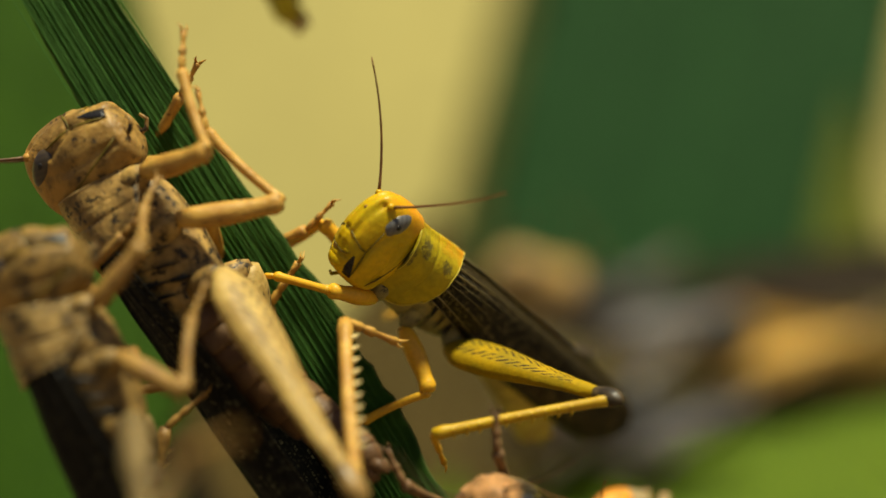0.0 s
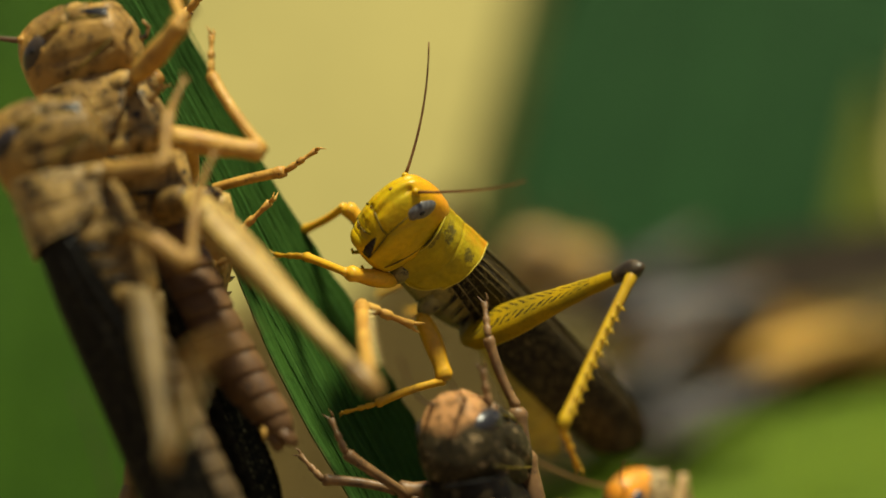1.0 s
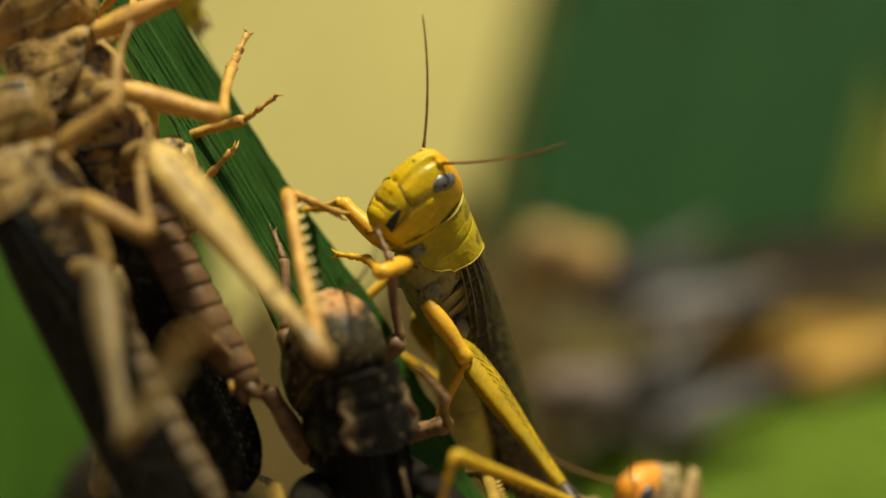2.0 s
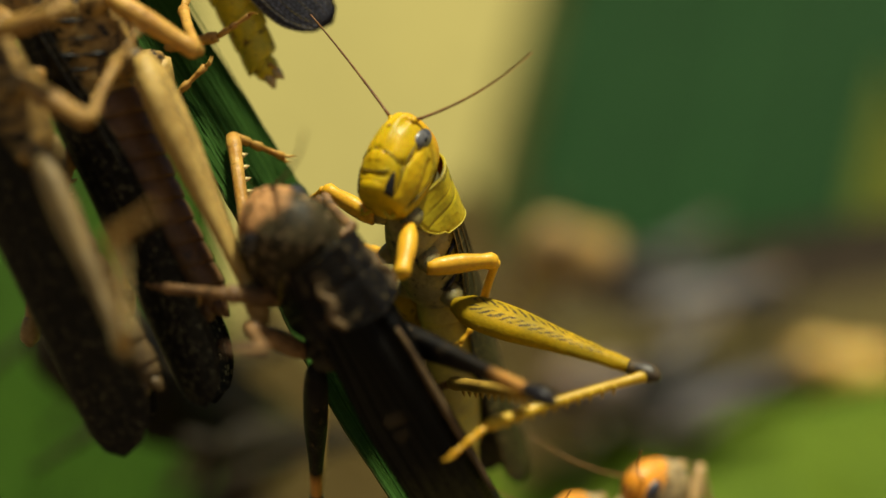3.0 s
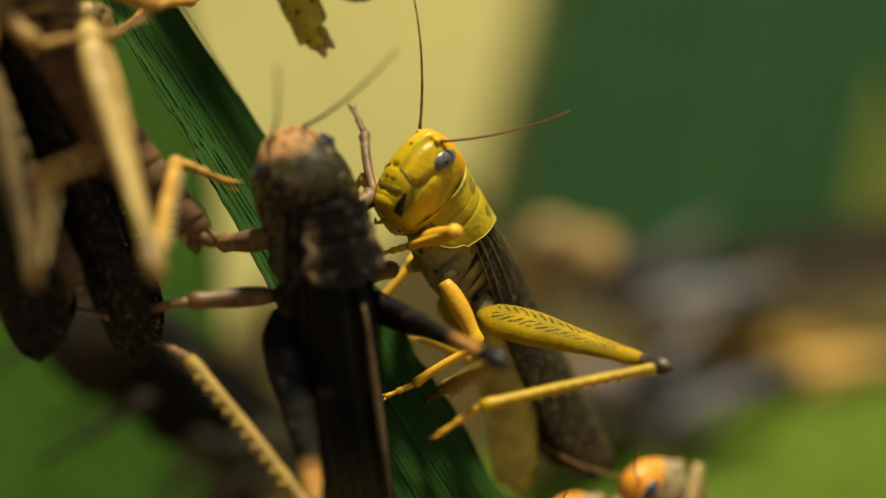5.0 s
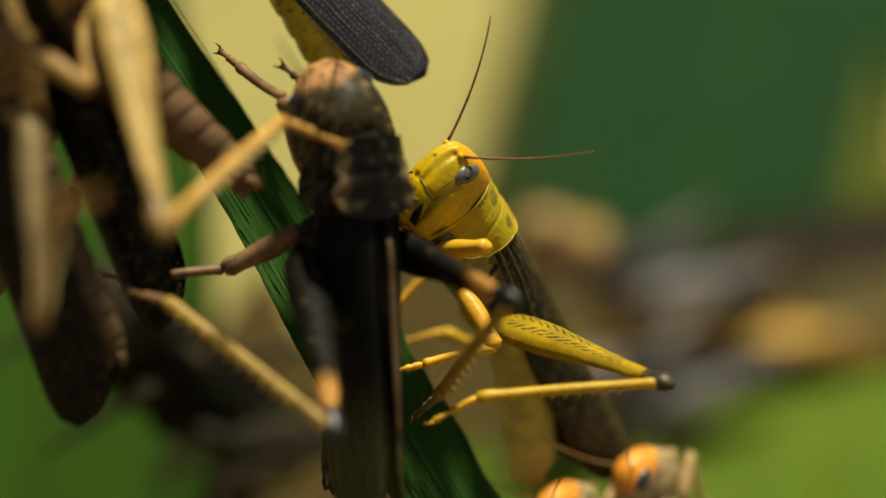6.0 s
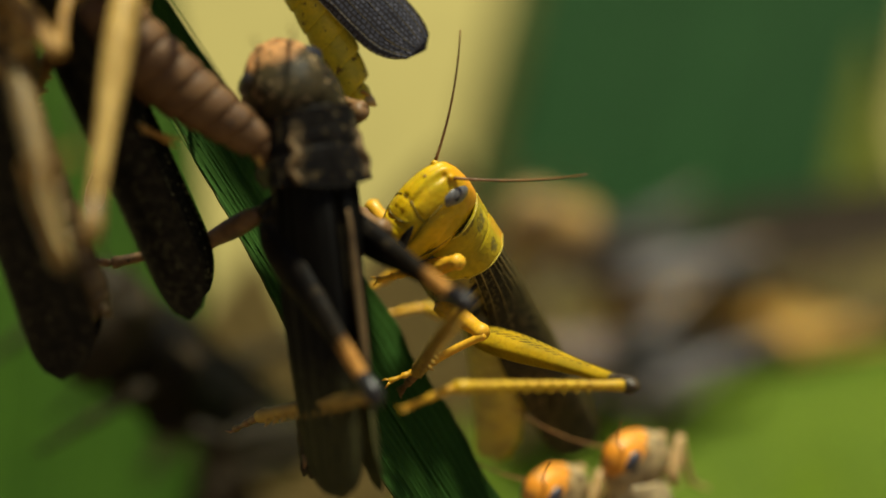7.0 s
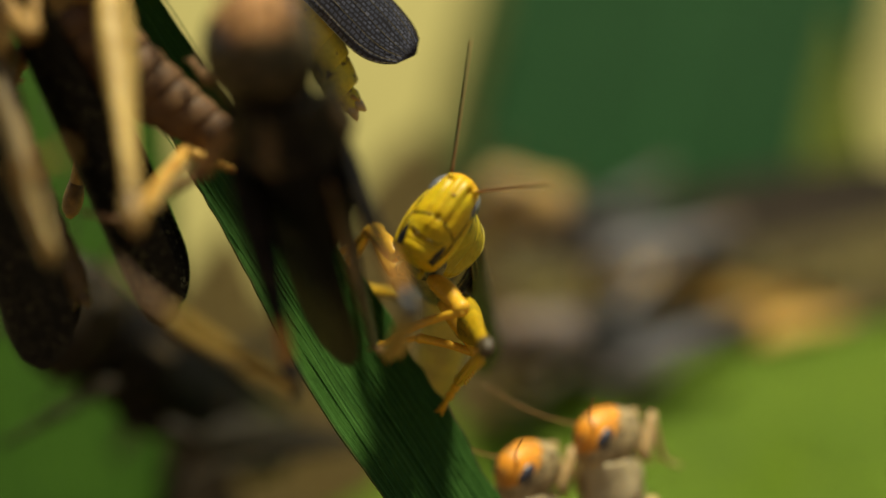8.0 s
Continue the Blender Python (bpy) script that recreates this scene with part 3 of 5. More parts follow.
def blade_skin(name, dark, mid, rib, lines=30, rough=0.6, dry=None, through_light=0.12):
    """Leaf skin with parallel veins along the blade, mottled, a little light coming through."""
    m, n, l, p = node_set(name)
    tc = n.new("ShaderNodeTexCoord")
    sep = n.new("ShaderNodeSeparateXYZ")
    l.new(tc.outputs["UV"], sep.inputs[0])
    wave = calc(n, l, "SINE", calc(n, l, "MULTIPLY", sep.outputs[1], lines * 6.2832))
    fine = calc(n, l, "SINE", calc(n, l, "MULTIPLY", sep.outputs[1], lines * 4.3 * 6.2832))
    big = grain(n, l, tc.outputs["Object"], 90, 3.0)
    col = blend(n, l, span(n, l, big, 0.35, 0.65), dark, mid)
    col = blend(n, l, span(n, l, wave, 0.55, 1.0, 0.0, 0.45), col, rib)
    col = blend(n, l, span(n, l, fine, 0.4, 1.0, 0.0, 0.18), col, rib)
    small = grain(n, l, tc.outputs["Object"], 1500, 4.0)
    col = blend(n, l, span(n, l, small, 0.5, 0.75, 0.0, 0.3), col, tuple(c * 0.5 for c in dark))
    if dry:
        edge = calc(n, l, "ABSOLUTE", calc(n, l, "SUBTRACT", sep.outputs[1], 0.5))
        rag = calc(n, l, "ADD", edge, calc(n, l, "MULTIPLY", grain(n, l, tc.outputs["Object"], 700, 3.0), 0.05))
        col = blend(n, l, span(n, l, rag, 0.505, 0.53), col, dry)
    l.new(col, p.inputs["Base Color"])
    l.new(span(n, l, small, 0.3, 0.7, rough - 0.08, rough + 0.15), p.inputs["Roughness"])
    p.inputs["Specular IOR Level"].default_value = 0.22
    b = n.new("ShaderNodeBump")
    b.inputs["Strength"].default_value, b.inputs["Distance"].default_value = 0.35, 0.0002
    l.new(calc(n, l, "ADD", fine, calc(n, l, "MULTIPLY", small, 2.0)), b.inputs["Height"])
    l.new(b.outputs[0], p.inputs["Normal"])
    tr = n.new("ShaderNodeBsdfTranslucent")
    l.new(col, tr.inputs["Color"])
    mx = n.new("ShaderNodeMixShader")
    mx.inputs[0].default_value = through_light
    l.new(p.outputs[0], mx.inputs[1])
    l.new(tr.outputs[0], mx.inputs[2])
    l.new(mx.outputs[0], n["Material Output"].inputs[0])
    return m


def plain_ground(name, a, b, scale, rough=0.9, bump=0.4):
    m, n, l, p = node_set(name)
    tc = n.new("ShaderNodeTexCoord")
    big = grain(n, l, tc.outputs["Object"], scale, 3.0)
    small = grain(n, l, tc.outputs["Object"], scale * 14, 5.0)
    col = blend(n, l, span(n, l, big, 0.35, 0.65), a, b)
    col = blend(n, l, span(n, l, small, 0.45, 0.7, 0.0, 0.4), col, tuple(c * 0.5 for c in a))
    l.new(col, p.inputs["Base Color"])
    p.inputs["Roughness"].default_value = rough
    bp = n.new("ShaderNodeBump")
    bp.inputs["Strength"].default_value, bp.inputs["Distance"].default_value = bump, 0.002
    l.new(small, bp.inputs["Height"])
    l.new(bp.outputs[0], p.inputs["Normal"])
    return m


def eye_shell(name, a, b, rough=0.3):
    """Compound eye: fine stripes across, glossy."""
    m, n, l, p = node_set(name)
    tc = n.new("ShaderNodeTexCoord")
    sep = n.new("ShaderNodeSeparateXYZ")
    l.new(tc.outputs["Object"], sep.inputs[0])
    st = calc(n, l, "SINE", calc(n, l, "MULTIPLY", calc(n, l, "ADD", sep.outputs[0], calc(n, l, "MULTIPLY", sep.outputs[2], -0.35)), 9000.0))
    col = blend(n, l, span(n, l, st, -0.6, 0.8, 0.0, 0.35), a, b)
    col = blend(n, l, span(n, l, grain(n, l, tc.outputs["Object"], 500, 3.0), 0.5, 0.7, 0.0, 0.4), col, tuple(c * 0.4 for c in a))
    l.new(col, p.inputs["Base Color"])
    p.inputs["Roughness"].default_value = rough
    return m


BLACK = shell("black_cuticle", (0.012, 0.011, 0.013), (0.025, 0.02, 0.02), rough=0.3, glow=0.0)
SPINE = shell("spine_cuticle", (0.72, 0.55, 0.24), (0.6, 0.42, 0.14), rough=0.4)
STITCH = shell("suture_line", (0.17, 0.12, 0.006), (0.09, 0.065, 0.006), rough=0.5, glow=0.0)

COATS = {
    "yellow": dict(
        head=shell("yellow_face", (0.66, 0.405, 0.003), (0.50, 0.345, 0.004), bump=0.4, fine=1500, shine=0.26, rough=0.36, glow=0.15, spots=(0.45, 0.2, 0.02), cut=0.74, top=(0.78, 0.28, 0.005), low=3.8, high=7.0),
        pron=shell("olive_yellow_saddle", (0.50, 0.355, 0.006), (0.36, 0.275, 0.007), top=(0.72, 0.28, 0.005), low=4.2, high=5.6, spots=(0.2, 0.15, 0.02), cut=0.69, bump=0.55, fine=1500, shine=0.26, rough=0.38, blotches=((9.0, 3.5, 1.1, 1.1), (5.2, 3.4, 1.0, 0.8), (10.4, 1.8, 0.8, 1.5))),
        thorax=shell("olive_grey_flank", (0.34, 0.275, 0.085), (0.2, 0.165, 0.07), spots=(0.035, 0.03, 0.02), cut=0.57, rough=0.5, mottle=0.5, bump=0.7, fine=1500),
        belly=shell("yellow_belly", (0.55, 0.44, 0.07), (0.38, 0.30, 0.07), spots=(0.2, 0.14, 0.05), cut=0.64, rough=0.45),
        wing=wing_shell("brown_wing", (0.016, 0.012, 0.006), (0.30, 0.23, 0.09), (0.02, 0.014, 0.007), 0.9, fine=1500, ridge=(0.13, 0.09, 0.03)),
        vein=shell("wing_vein_tan", (0.30, 0.23, 0.09), (0.12, 0.09, 0.04), glow=0.0),
        thigh=shell("yellow_thigh", (0.42, 0.255, 0.004), (0.28, 0.185, 0.006), shine=0.1, chevron=(0.03, 0.02, 0.008), rough=0.55),
        leg=shell("orange_leg", (0.78, 0.42, 0.02), (0.70, 0.36, 0.02), rough=0.36, spots=(0.35, 0.14, 0.02), cut=0.7),
        shank=shell("golden_shank", (0.60, 0.37, 0.012), (0.5, 0.29, 0.012), rough=0.36, spots=(0.25, 0.13, 0.02), cut=0.7),
        knee=shell("brown_knee", (0.03, 0.02, 0.012), (0.09, 0.06, 0.026), rough=0.4, coarse=500),
        feeler=shell("brown_feeler", (0.22, 0.10, 0.025), (0.12, 0.05, 0.02), rough=0.5),
        eye=eye_shell("grey_eye", (0.10, 0.095, 0.095), (0.2, 0.19, 0.175))),
    "brown": dict(
        head=shell("tan_face", (0.46, 0.265, 0.065), (0.227, 0.12, 0.027), mottle=0.8, bump=0.9, fine=1500, spots=(0.05, 0.03, 0.015), cut=0.57, top=(0.474, 0.24, 0.042)),
        pron=shell("tan_saddle", (0.5, 0.3, 0.085), (0.2, 0.11, 0.03), mottle=0.8, bump=0.9, fine=1500, spots=(0.03, 0.02, 0.012), cut=0.53),
        thorax=shell("tan_flank", (0.5, 0.305, 0.085), (0.22, 0.125, 0.032), mottle=0.6, bump=0.9, fine=1500, spots=(0.025, 0.017, 0.01), cut=0.53, rough=0.5),
        belly=shell("red_brown_belly", (0.115, 0.056, 0.02), (0.17, 0.088, 0.032), spots=(0.06, 0.035, 0.02), cut=0.6, rough=0.5),
        wing=wing_shell("black_wing", (0.009, 0.0085, 0.007), (0.3, 0.265, 0.15), (0.004, 0.0035, 0.003), 0.8, fine=1300, net=0.13, rows=9),
        vein=shell("wing_vein_black", (0.008, 0.007, 0.006), (0.02, 0.015, 0.01), glow=0.0),
        thigh=shell("buff_thigh", (0.54, 0.355, 0.10), (0.38, 0.235, 0.06), bump=0.9, fine=1500, spots=(0.144, 0.0768, 0.018), cut=0.63, chevron=(0.07, 0.04, 0.02), rough=0.5),
        leg=shell("buff_leg", (0.618, 0.346, 0.066), (0.433, 0.211, 0.036), bump=0.9, fine=1500, spots=(0.165, 0.0768, 0.018), cut=0.62, rough=0.45),
        knee=shell("buff_knee", (0.33, 0.192, 0.054), (0.103, 0.0672, 0.03), rough=0.4),
        feeler=shell("dark_feeler", (0.124, 0.0576, 0.018), (0.08, 0.04, 0.02), rough=0.5),
        eye=eye_shell("brown_eye", (0.05, 0.035, 0.025), (0.103, 0.0672, 0.027))),
    "tan": dict(
        head=shell("sandy_face", (0.35, 0.202, 0.048), (0.165, 0.096, 0.024), mottle=0.8, bump=0.9, fine=1500, spots=(0.03, 0.02, 0.012), cut=0.54, top=(0.391, 0.211, 0.042)),
        pron=shell("sandy_saddle", (0.44, 0.28, 0.09), (0.227, 0.134, 0.036), mottle=0.8, bump=0.9, fine=1500, spots=(0.03, 0.022, 0.015), cut=0.54),
        thorax=shell("sandy_flank", (0.35, 0.211, 0.057), (0.165, 0.096, 0.027), mottle=0.7, bump=0.9, fine=1500, spots=(0.022, 0.016, 0.01), cut=0.53, rough=0.5),
        belly=shell("grey_brown_belly", (0.125, 0.08, 0.034), (0.085, 0.054, 0.022), spots=(0.05, 0.03, 0.02), rough=0.5),
        wing=wing_shell("sooty_wing", (0.005, 0.0045, 0.004), (0.2, 0.165, 0.085), (0.005, 0.0045, 0.004), 0.8, fine=1300, net=0.13, rows=9),
        vein=shell("wing_vein_sooty", (0.008, 0.007, 0.006), (0.02, 0.016, 0.012), glow=0.0),
        thigh=shell("grey_buff_thigh", (0.21, 0.14, 0.05), (0.14, 0.092, 0.033), spots=(0.08, 0.055, 0.03), cut=0.6, chevron=(0.06, 0.04, 0.022), rough=0.55),
        leg=shell("sandy_leg", (0.385, 0.217, 0.0491), (0.257, 0.131, 0.0281), bump=0.9, fine=1500, spots=(0.124, 0.0624, 0.0168), cut=0.6, rough=0.48),
        knee=shell("sandy_knee", (0.241, 0.158, 0.0562), (0.112, 0.0749, 0.0281), rough=0.45),
        feeler=shell("sandy_feeler", (0.206, 0.106, 0.03), (0.124, 0.0576, 0.018), rough=0.5),
        eye=eye_shell("dark_brown_eye", (0.03, 0.02, 0.018), (0.06, 0.045, 0.03))),
    "dark": dict(
        head=shell("dusky_face", (0.05, 0.038, 0.018), (0.016, 0.013, 0.008), spots=(0.24, 0.165, 0.085), cut=0.55, shine=0.06, top=(0.46, 0.23, 0.09), low=11.4, high=13.0, lean=0.9, mottle=0.8),
        pron=shell("dusky_saddle", (0.006, 0.005, 0.0045), (0.012, 0.01, 0.008), spots=(0.075, 0.056, 0.028), cut=0.59, shine=0.06, blotches=((8.0, 4.0, 4.2, 0.7),), blotch=(0.12, 0.085, 0.045)),
        thorax=shell("dusky_flank", (0.03, 0.024, 0.013), (0.014, 0.011, 0.008), spots=(0.1, 0.08, 0.03), cut=0.64, rough=0.5, shine=0.06),
        belly=shell("dusky_belly", (0.04, 0.03, 0.018), (0.02, 0.016, 0.01), rough=0.5, shine=0.06),
        wing=wing_shell("dusky_wing", (0.002, 0.0018, 0.0016), (0.012, 0.01, 0.006), (0.008, 0.006, 0.004), 0.5, rough=0.62, end=(0.17, 0.16, 0.05), net=0.1, rows=8),
        vein=shell("wing_vein_dusky", (0.003, 0.0025, 0.002), (0.006, 0.005, 0.003), rough=0.7, glow=0.0, shine=0.04),
        thigh=shell("dark_thigh", (0.014, 0.011, 0.008), (0.005, 0.004, 0.0035), spots=(0.075, 0.052, 0.026), cut=0.6, chevron=(0.006, 0.005, 0.005), tip=(0.44, 0.21, 0.05), rough=0.55, shine=0.06),
        leg=shell("brown_shank", (0.26, 0.14, 0.055), (0.12, 0.065, 0.028), spots=(0.05, 0.03, 0.015), cut=0.6, rough=0.45),
        shank=shell("straw_shank", (0.4, 0.25, 0.04), (0.28, 0.165, 0.025), rough=0.5, spots=(0.12, 0.07, 0.02), cut=0.62),
        knee=BLACK,
        feeler=shell("sooty_feeler", (0.08, 0.05, 0.03), (0.05, 0.03, 0.02), rough=0.5),
        eye=eye_shell("black_eye", (0.02, 0.018, 0.02), (0.05, 0.045, 0.045))),
    "orange": dict(
        head=shell("cream_face", (0.50, 0.36, 0.17), (0.30, 0.20, 0.09), spots=(0.06, 0.045, 0.03), cut=0.55, top=(0.80, 0.30, 0.02), low=9.0, high=10.2, lean=1.5, mottle=0.7),
        pron=shell("cream_saddle", (0.50, 0.38, 0.2), (0.34, 0.25, 0.13), spots=(0.07, 0.05, 0.03), cut=0.6),
        thorax=shell("cream_flank", (0.4, 0.3, 0.16), (0.25, 0.18, 0.1), spots=(0.05, 0.04, 0.03), cut=0.58),
        belly=shell("cream_belly", (0.42, 0.32, 0.17), (0.3, 0.2, 0.1)),
        wing=wing_shell("speckled_wing", (0.05, 0.04, 0.03), (0.3, 0.24, 0.14), (0.05, 0.04, 0.03)),
        vein=shell("wing_vein_brown", (0.06, 0.045, 0.03), (0.1, 0.07, 0.04), glow=0.0),
        thigh=shell("cream_thigh", (0.5, 0.36, 0.17), (0.4, 0.27, 0.12), chevron=(0.09, 0.06, 0.03)),
        leg=shell("cream_leg", (0.55, 0.36, 0.15), (0.42, 0.26, 0.1)),
        knee=shell("cream_knee", (0.3, 0.2, 0.1), (0.1, 0.07, 0.05)),
        feeler=shell("amber_feeler", (0.3, 0.15, 0.05), (0.2, 0.1, 0.03)),
        eye=eye_shell("slate_eye", (0.035, 0.033, 0.045), (0.07, 0.065, 0.08))),
}
for key, a, b in (("yellow", (0.66, 0.50, 0.05), (0.5, 0.36, 0.03)), ("brown", (0.46, 0.29, 0.12), (0.3, 0.18, 0.07)), ("tan", (0.44, 0.3, 0.14), (0.26, 0.17, 0.07)),
                  ("dark", (0.04, 0.03, 0.018), (0.014, 0.011, 0.008)), ("orange", (0.55, 0.42, 0.22), (0.4, 0.28, 0.13))):
    COATS[key]["rim"] = COATS[key]["pron"] if key == "dark" else shell(key + "_rim", a, b, rough=0.45)
BAND = shell("tan_band", (0.16, 0.105, 0.052), (0.085, 0.055, 0.03), spots=(0.03, 0.02, 0.012), cut=0.6, rough=0.55, shine=0.05)
COATS["lemon"] = dict(COATS["yellow"], belly=shell("lemon_belly", (0.72, 0.55, 0.02), (0.52, 0.44, 0.03), spots=(0.16, 0.1, 0.02), cut=0.57, rough=0.36),
                      wing=wing_shell("slate_wing", (0.075, 0.077, 0.105), (0.2, 0.2, 0.26), (0.02, 0.014, 0.008), 0.8, net=0.11, rows=8),
                      leg=COATS["brown"]["leg"], thigh=COATS["brown"]["thigh"])
COATS["lemon"]["valve"] = shell("cream_valve", (0.62, 0.45, 0.2), (0.46, 0.3, 0.12), rough=0.42)
COATS["amber"] = dict(COATS["orange"], pron=shell("amber_saddle", (0.85, 0.52, 0.11), (0.68, 0.4, 0.09)), thorax=shell("amber_flank", (0.62, 0.37, 0.11), (0.45, 0.25, 0.08)),
                      wing=wing_shell("amber_wing", (0.82, 0.52, 0.11), (0.9, 0.62, 0.18), (0.45, 0.26, 0.07)), belly=shell("amber_belly", (0.5, 0.3, 0.1), (0.34, 0.2, 0.08)),
                      thigh=shell("amber_thigh", (0.8, 0.48, 0.11), (0.66, 0.38, 0.09)), leg=shell("amber_leg", (0.6, 0.36, 0.1), (0.48, 0.28, 0.08)), head=shell("amber_face", (0.85, 0.52, 0.12), (0.6, 0.36, 0.08)))
COATS["sooty"] = dict(COATS["dark"], head=COATS["dark"]["belly"], knee=COATS["dark"]["belly"], eye=COATS["dark"]["belly"], shank=COATS["dark"]["belly"], leg=COATS["dark"]["belly"], thigh=COATS["dark"]["thorax"])
COATS["violet"] = dict(COATS["amber"], head=shell("brown_far_face", (0.5, 0.31, 0.1), (0.36, 0.22, 0.08)), pron=shell("brown_far_saddle", (0.48, 0.29, 0.09), (0.34, 0.21, 0.08)), wing=wing_shell("violet_grey_wing", (0.19, 0.175, 0.15), (0.27, 0.24, 0.19), (0.06, 0.055, 0.055)), thorax=shell("ash_flank", (0.2, 0.16, 0.12), (0.12, 0.10, 0.10)),
                       thigh=shell("ash_thigh", (0.13, 0.11, 0.10), (0.09, 0.08, 0.08)), leg=shell("ash_leg", (0.16, 0.12, 0.09), (0.1, 0.08, 0.07)), belly=shell("ash_belly", (0.09, 0.085, 0.10), (0.15, 0.12, 0.11)))
COATS["slate"] = dict(COATS["violet"], head=shell("dull_buff_face", (0.24, 0.16, 0.11), (0.16, 0.11, 0.08)), pron=shell("dull_buff_saddle", (0.2, 0.14, 0.11), (0.12, 0.1, 0.09)),
                      wing=wing_shell("slate_far_wing", (0.1, 0.093, 0.085), (0.17, 0.15, 0.12), (0.05, 0.046, 0.046)))


# ---- building ----
def part(name, bm, material, parent, label="", smooth=True):
    """One mesh under a thing or a part."""
    me = bpy.data.meshes.new(name)
    if smooth:
        for f in bm.faces:
            f.smooth = True
    bm.normal_update()
    bm.to_mesh(me)
    bm.free()
    me.materials.append(material)
    ob = new(name, me)
    ob.parent = parent
    return tagged(ob, label)


def loft(stations, n=20, power=1.0, caps=True):
    """A skin over rings; a station is (origin, side vector, up vector). The map runs along (u) and around (v)."""
    bm = bmesh.new()
    uv = bm.loops.layers.uv.new("map")
    rings = []
    for o, a, b in stations:
        ring = []
        for k in range(n):
            ang = 2 * math.pi * k / n
            c, s = math.cos(ang), math.sin(ang)
            c = math.copysign(abs(c) ** power, c)
            s = math.copysign(abs(s) ** power, s)
            ring.append(bm.verts.new(Vector(o) + Vector(a) * c + Vector(b) * s))
        rings.append(ring)
    m = len(rings) - 1
    for i in range(m):
        for k in range(n):
            q = (k + 1) % n
            f = bm.faces.new((rings[i][k], rings[i + 1][k], rings[i + 1][q], rings[i][q]))
            for loop, (uu, vv) in zip(f.loops, ((i, k), (i + 1, k), (i + 1, k + 1), (i, k + 1))):
                loop[uv].uv = (uu / m, vv / n)
    if caps:
        bm.faces.new(rings[0])
        bm.faces.new(list(reversed(rings[-1])))
        bmesh.ops.recalc_face_normals(bm, faces=bm.faces)
    return bm


def curve_between(table, steps):
    """Evenly spaced smooth rows out of a short table whose first column rises."""
    rows = [(r[0], r[1:]) for r in table]
    out = []
    for k in range(steps + 1):
        x = table[0][0] + (table[-1][0] - table[0][0]) * k / steps
        out.append((x, *glide(rows, x)))
    return out


def tube(points, radii, n=6):
    """A round rod along points."""
    st = []
    pts = [Vector(p) for p in points]
    for i, p in enumerate(pts):
        d = (pts[min(i + 1, len(pts) - 1)] - pts[max(i - 1, 0)]).normalized()
        a = d.orthogonal().normalized() if i == 0 else (a - d * a.dot(d)).normalized()
        b = d.cross(a)
        st.append((p, a * radii[i], b * radii[i]))
    return loft(st, n)


def egg(centre, radii, turn=(0, 0, 0), cuts=2):
    bm = bmesh.new()
    bmesh.ops.create_icosphere(bm, subdivisions=cuts, radius=1.0)
    m = Matrix.LocRotScale(Vector(centre), Euler([radians(a) for a in turn]), Vector(radii))
    bmesh.ops.transform(bm, matrix=m, verts=bm.verts)
    return bm


def on_head(z, ang, lift=0.0):
    """A place on the skin of the head: height, and degrees round from the front towards the left."""
    x, a, b = glide([(r[0], r[1:]) for r in HEAD_PROFILE], z)
    c, q = math.cos(radians(ang)), math.sin(radians(ang))
    return Vector((x + (a + lift) * math.copysign(abs(c) ** 0.92, c), (b + lift) * math.copysign(abs(q) ** 0.92, q), z)) - NECK


def near_line(p, a, b):
    ab = b - a
    u = max(0.0, min(1.0, (p - a).dot(ab) / ab.length_squared))
    return (p - a - ab * u).length


NECK = Vector((10.0, 0, 0))
HEAD_PROFILE = [  # height, middle, half length, half width
    (-5.8, 12.7, 1.9, 2.1), (-5.3, 12.8, 2.8, 2.8), (-3.9, 12.9, 3.5, 3.25), (-2.3, 12.95, 4.05, 3.5), (-0.8, 12.95, 4.4, 3.5), (0.8, 12.95, 4.5, 3.35),
    (2.4, 12.95, 4.4, 3.0), (3.6, 12.95, 4.1, 2.65), (4.6, 13.05, 3.5, 2.2), (5.2, 13.15, 2.6, 1.6), (5.55, 13.2, 1.2, 0.75)]
GROOVES = [((15.6, 2.9, -1.5), (17.2, 0, -0.7)), ((15.6, 2.9, -1.5), (14.6, 3.1, 1.6)), ((15.5, 2.9, -1.5), (14.7, 2.8, -5.0)), ((12.4, 3.4, 1.4), (11.9, 3.1, -4.6)),
           ((16.4, 2.0, -3.5), (16.7, 0, -3.4)), ((16.6, 1.2, 3.9), (17.0, 1.0, -0.8))]
HIPS = {"lh": ((-3.8, 4.0, -4.6), 23, 21), "rh": ((-3.8, -4.0, -4.6), 23, 21), "lm": ((2.6, 3.4, -6.0), 8.5, 8.5), "rm": ((2.6, -3.4, -6.0), 8.5, 8.5),
        "lf": ((8.3, 2.5, -5.5), 7.5, 7.5), "rf": ((8.3, -2.5, -5.5), 7.5, 7.5)}
REST = {"h": ((-22, 9, 6), (-5, 9, -6)), "m": ((-1, 10, -2), (-3, 11, -10)), "f": ((11, 8, -2), (14, 7, -9))}
FEELERS = {"ar": (16.3, -1.6, 4.2), "al": (16.3, 1.6, 4.2)}
LEG_NAMES = {"h": "hind", "m": "middle", "f": "front"}


SUTURES = [  # height and degrees from the front
    [(1.7, 62), (0.6, 60), (-0.5, 58), (-1.5, 56)], [(-1.5, 56), (-1.5, 44), (-1.15, 30), (-0.85, 16), (-0.75, 1)],
    [(-1.5, 56), (-2.6, 57), (-3.8, 58), (-5.2, 58)], [(2.4, 122), (0.5, 118), (-1.6, 112), (-3.4, 106), (-4.9, 98)], [(-3.3, 1), (-3.3, 14), (-3.0, 28), (-2.2, 40)]]


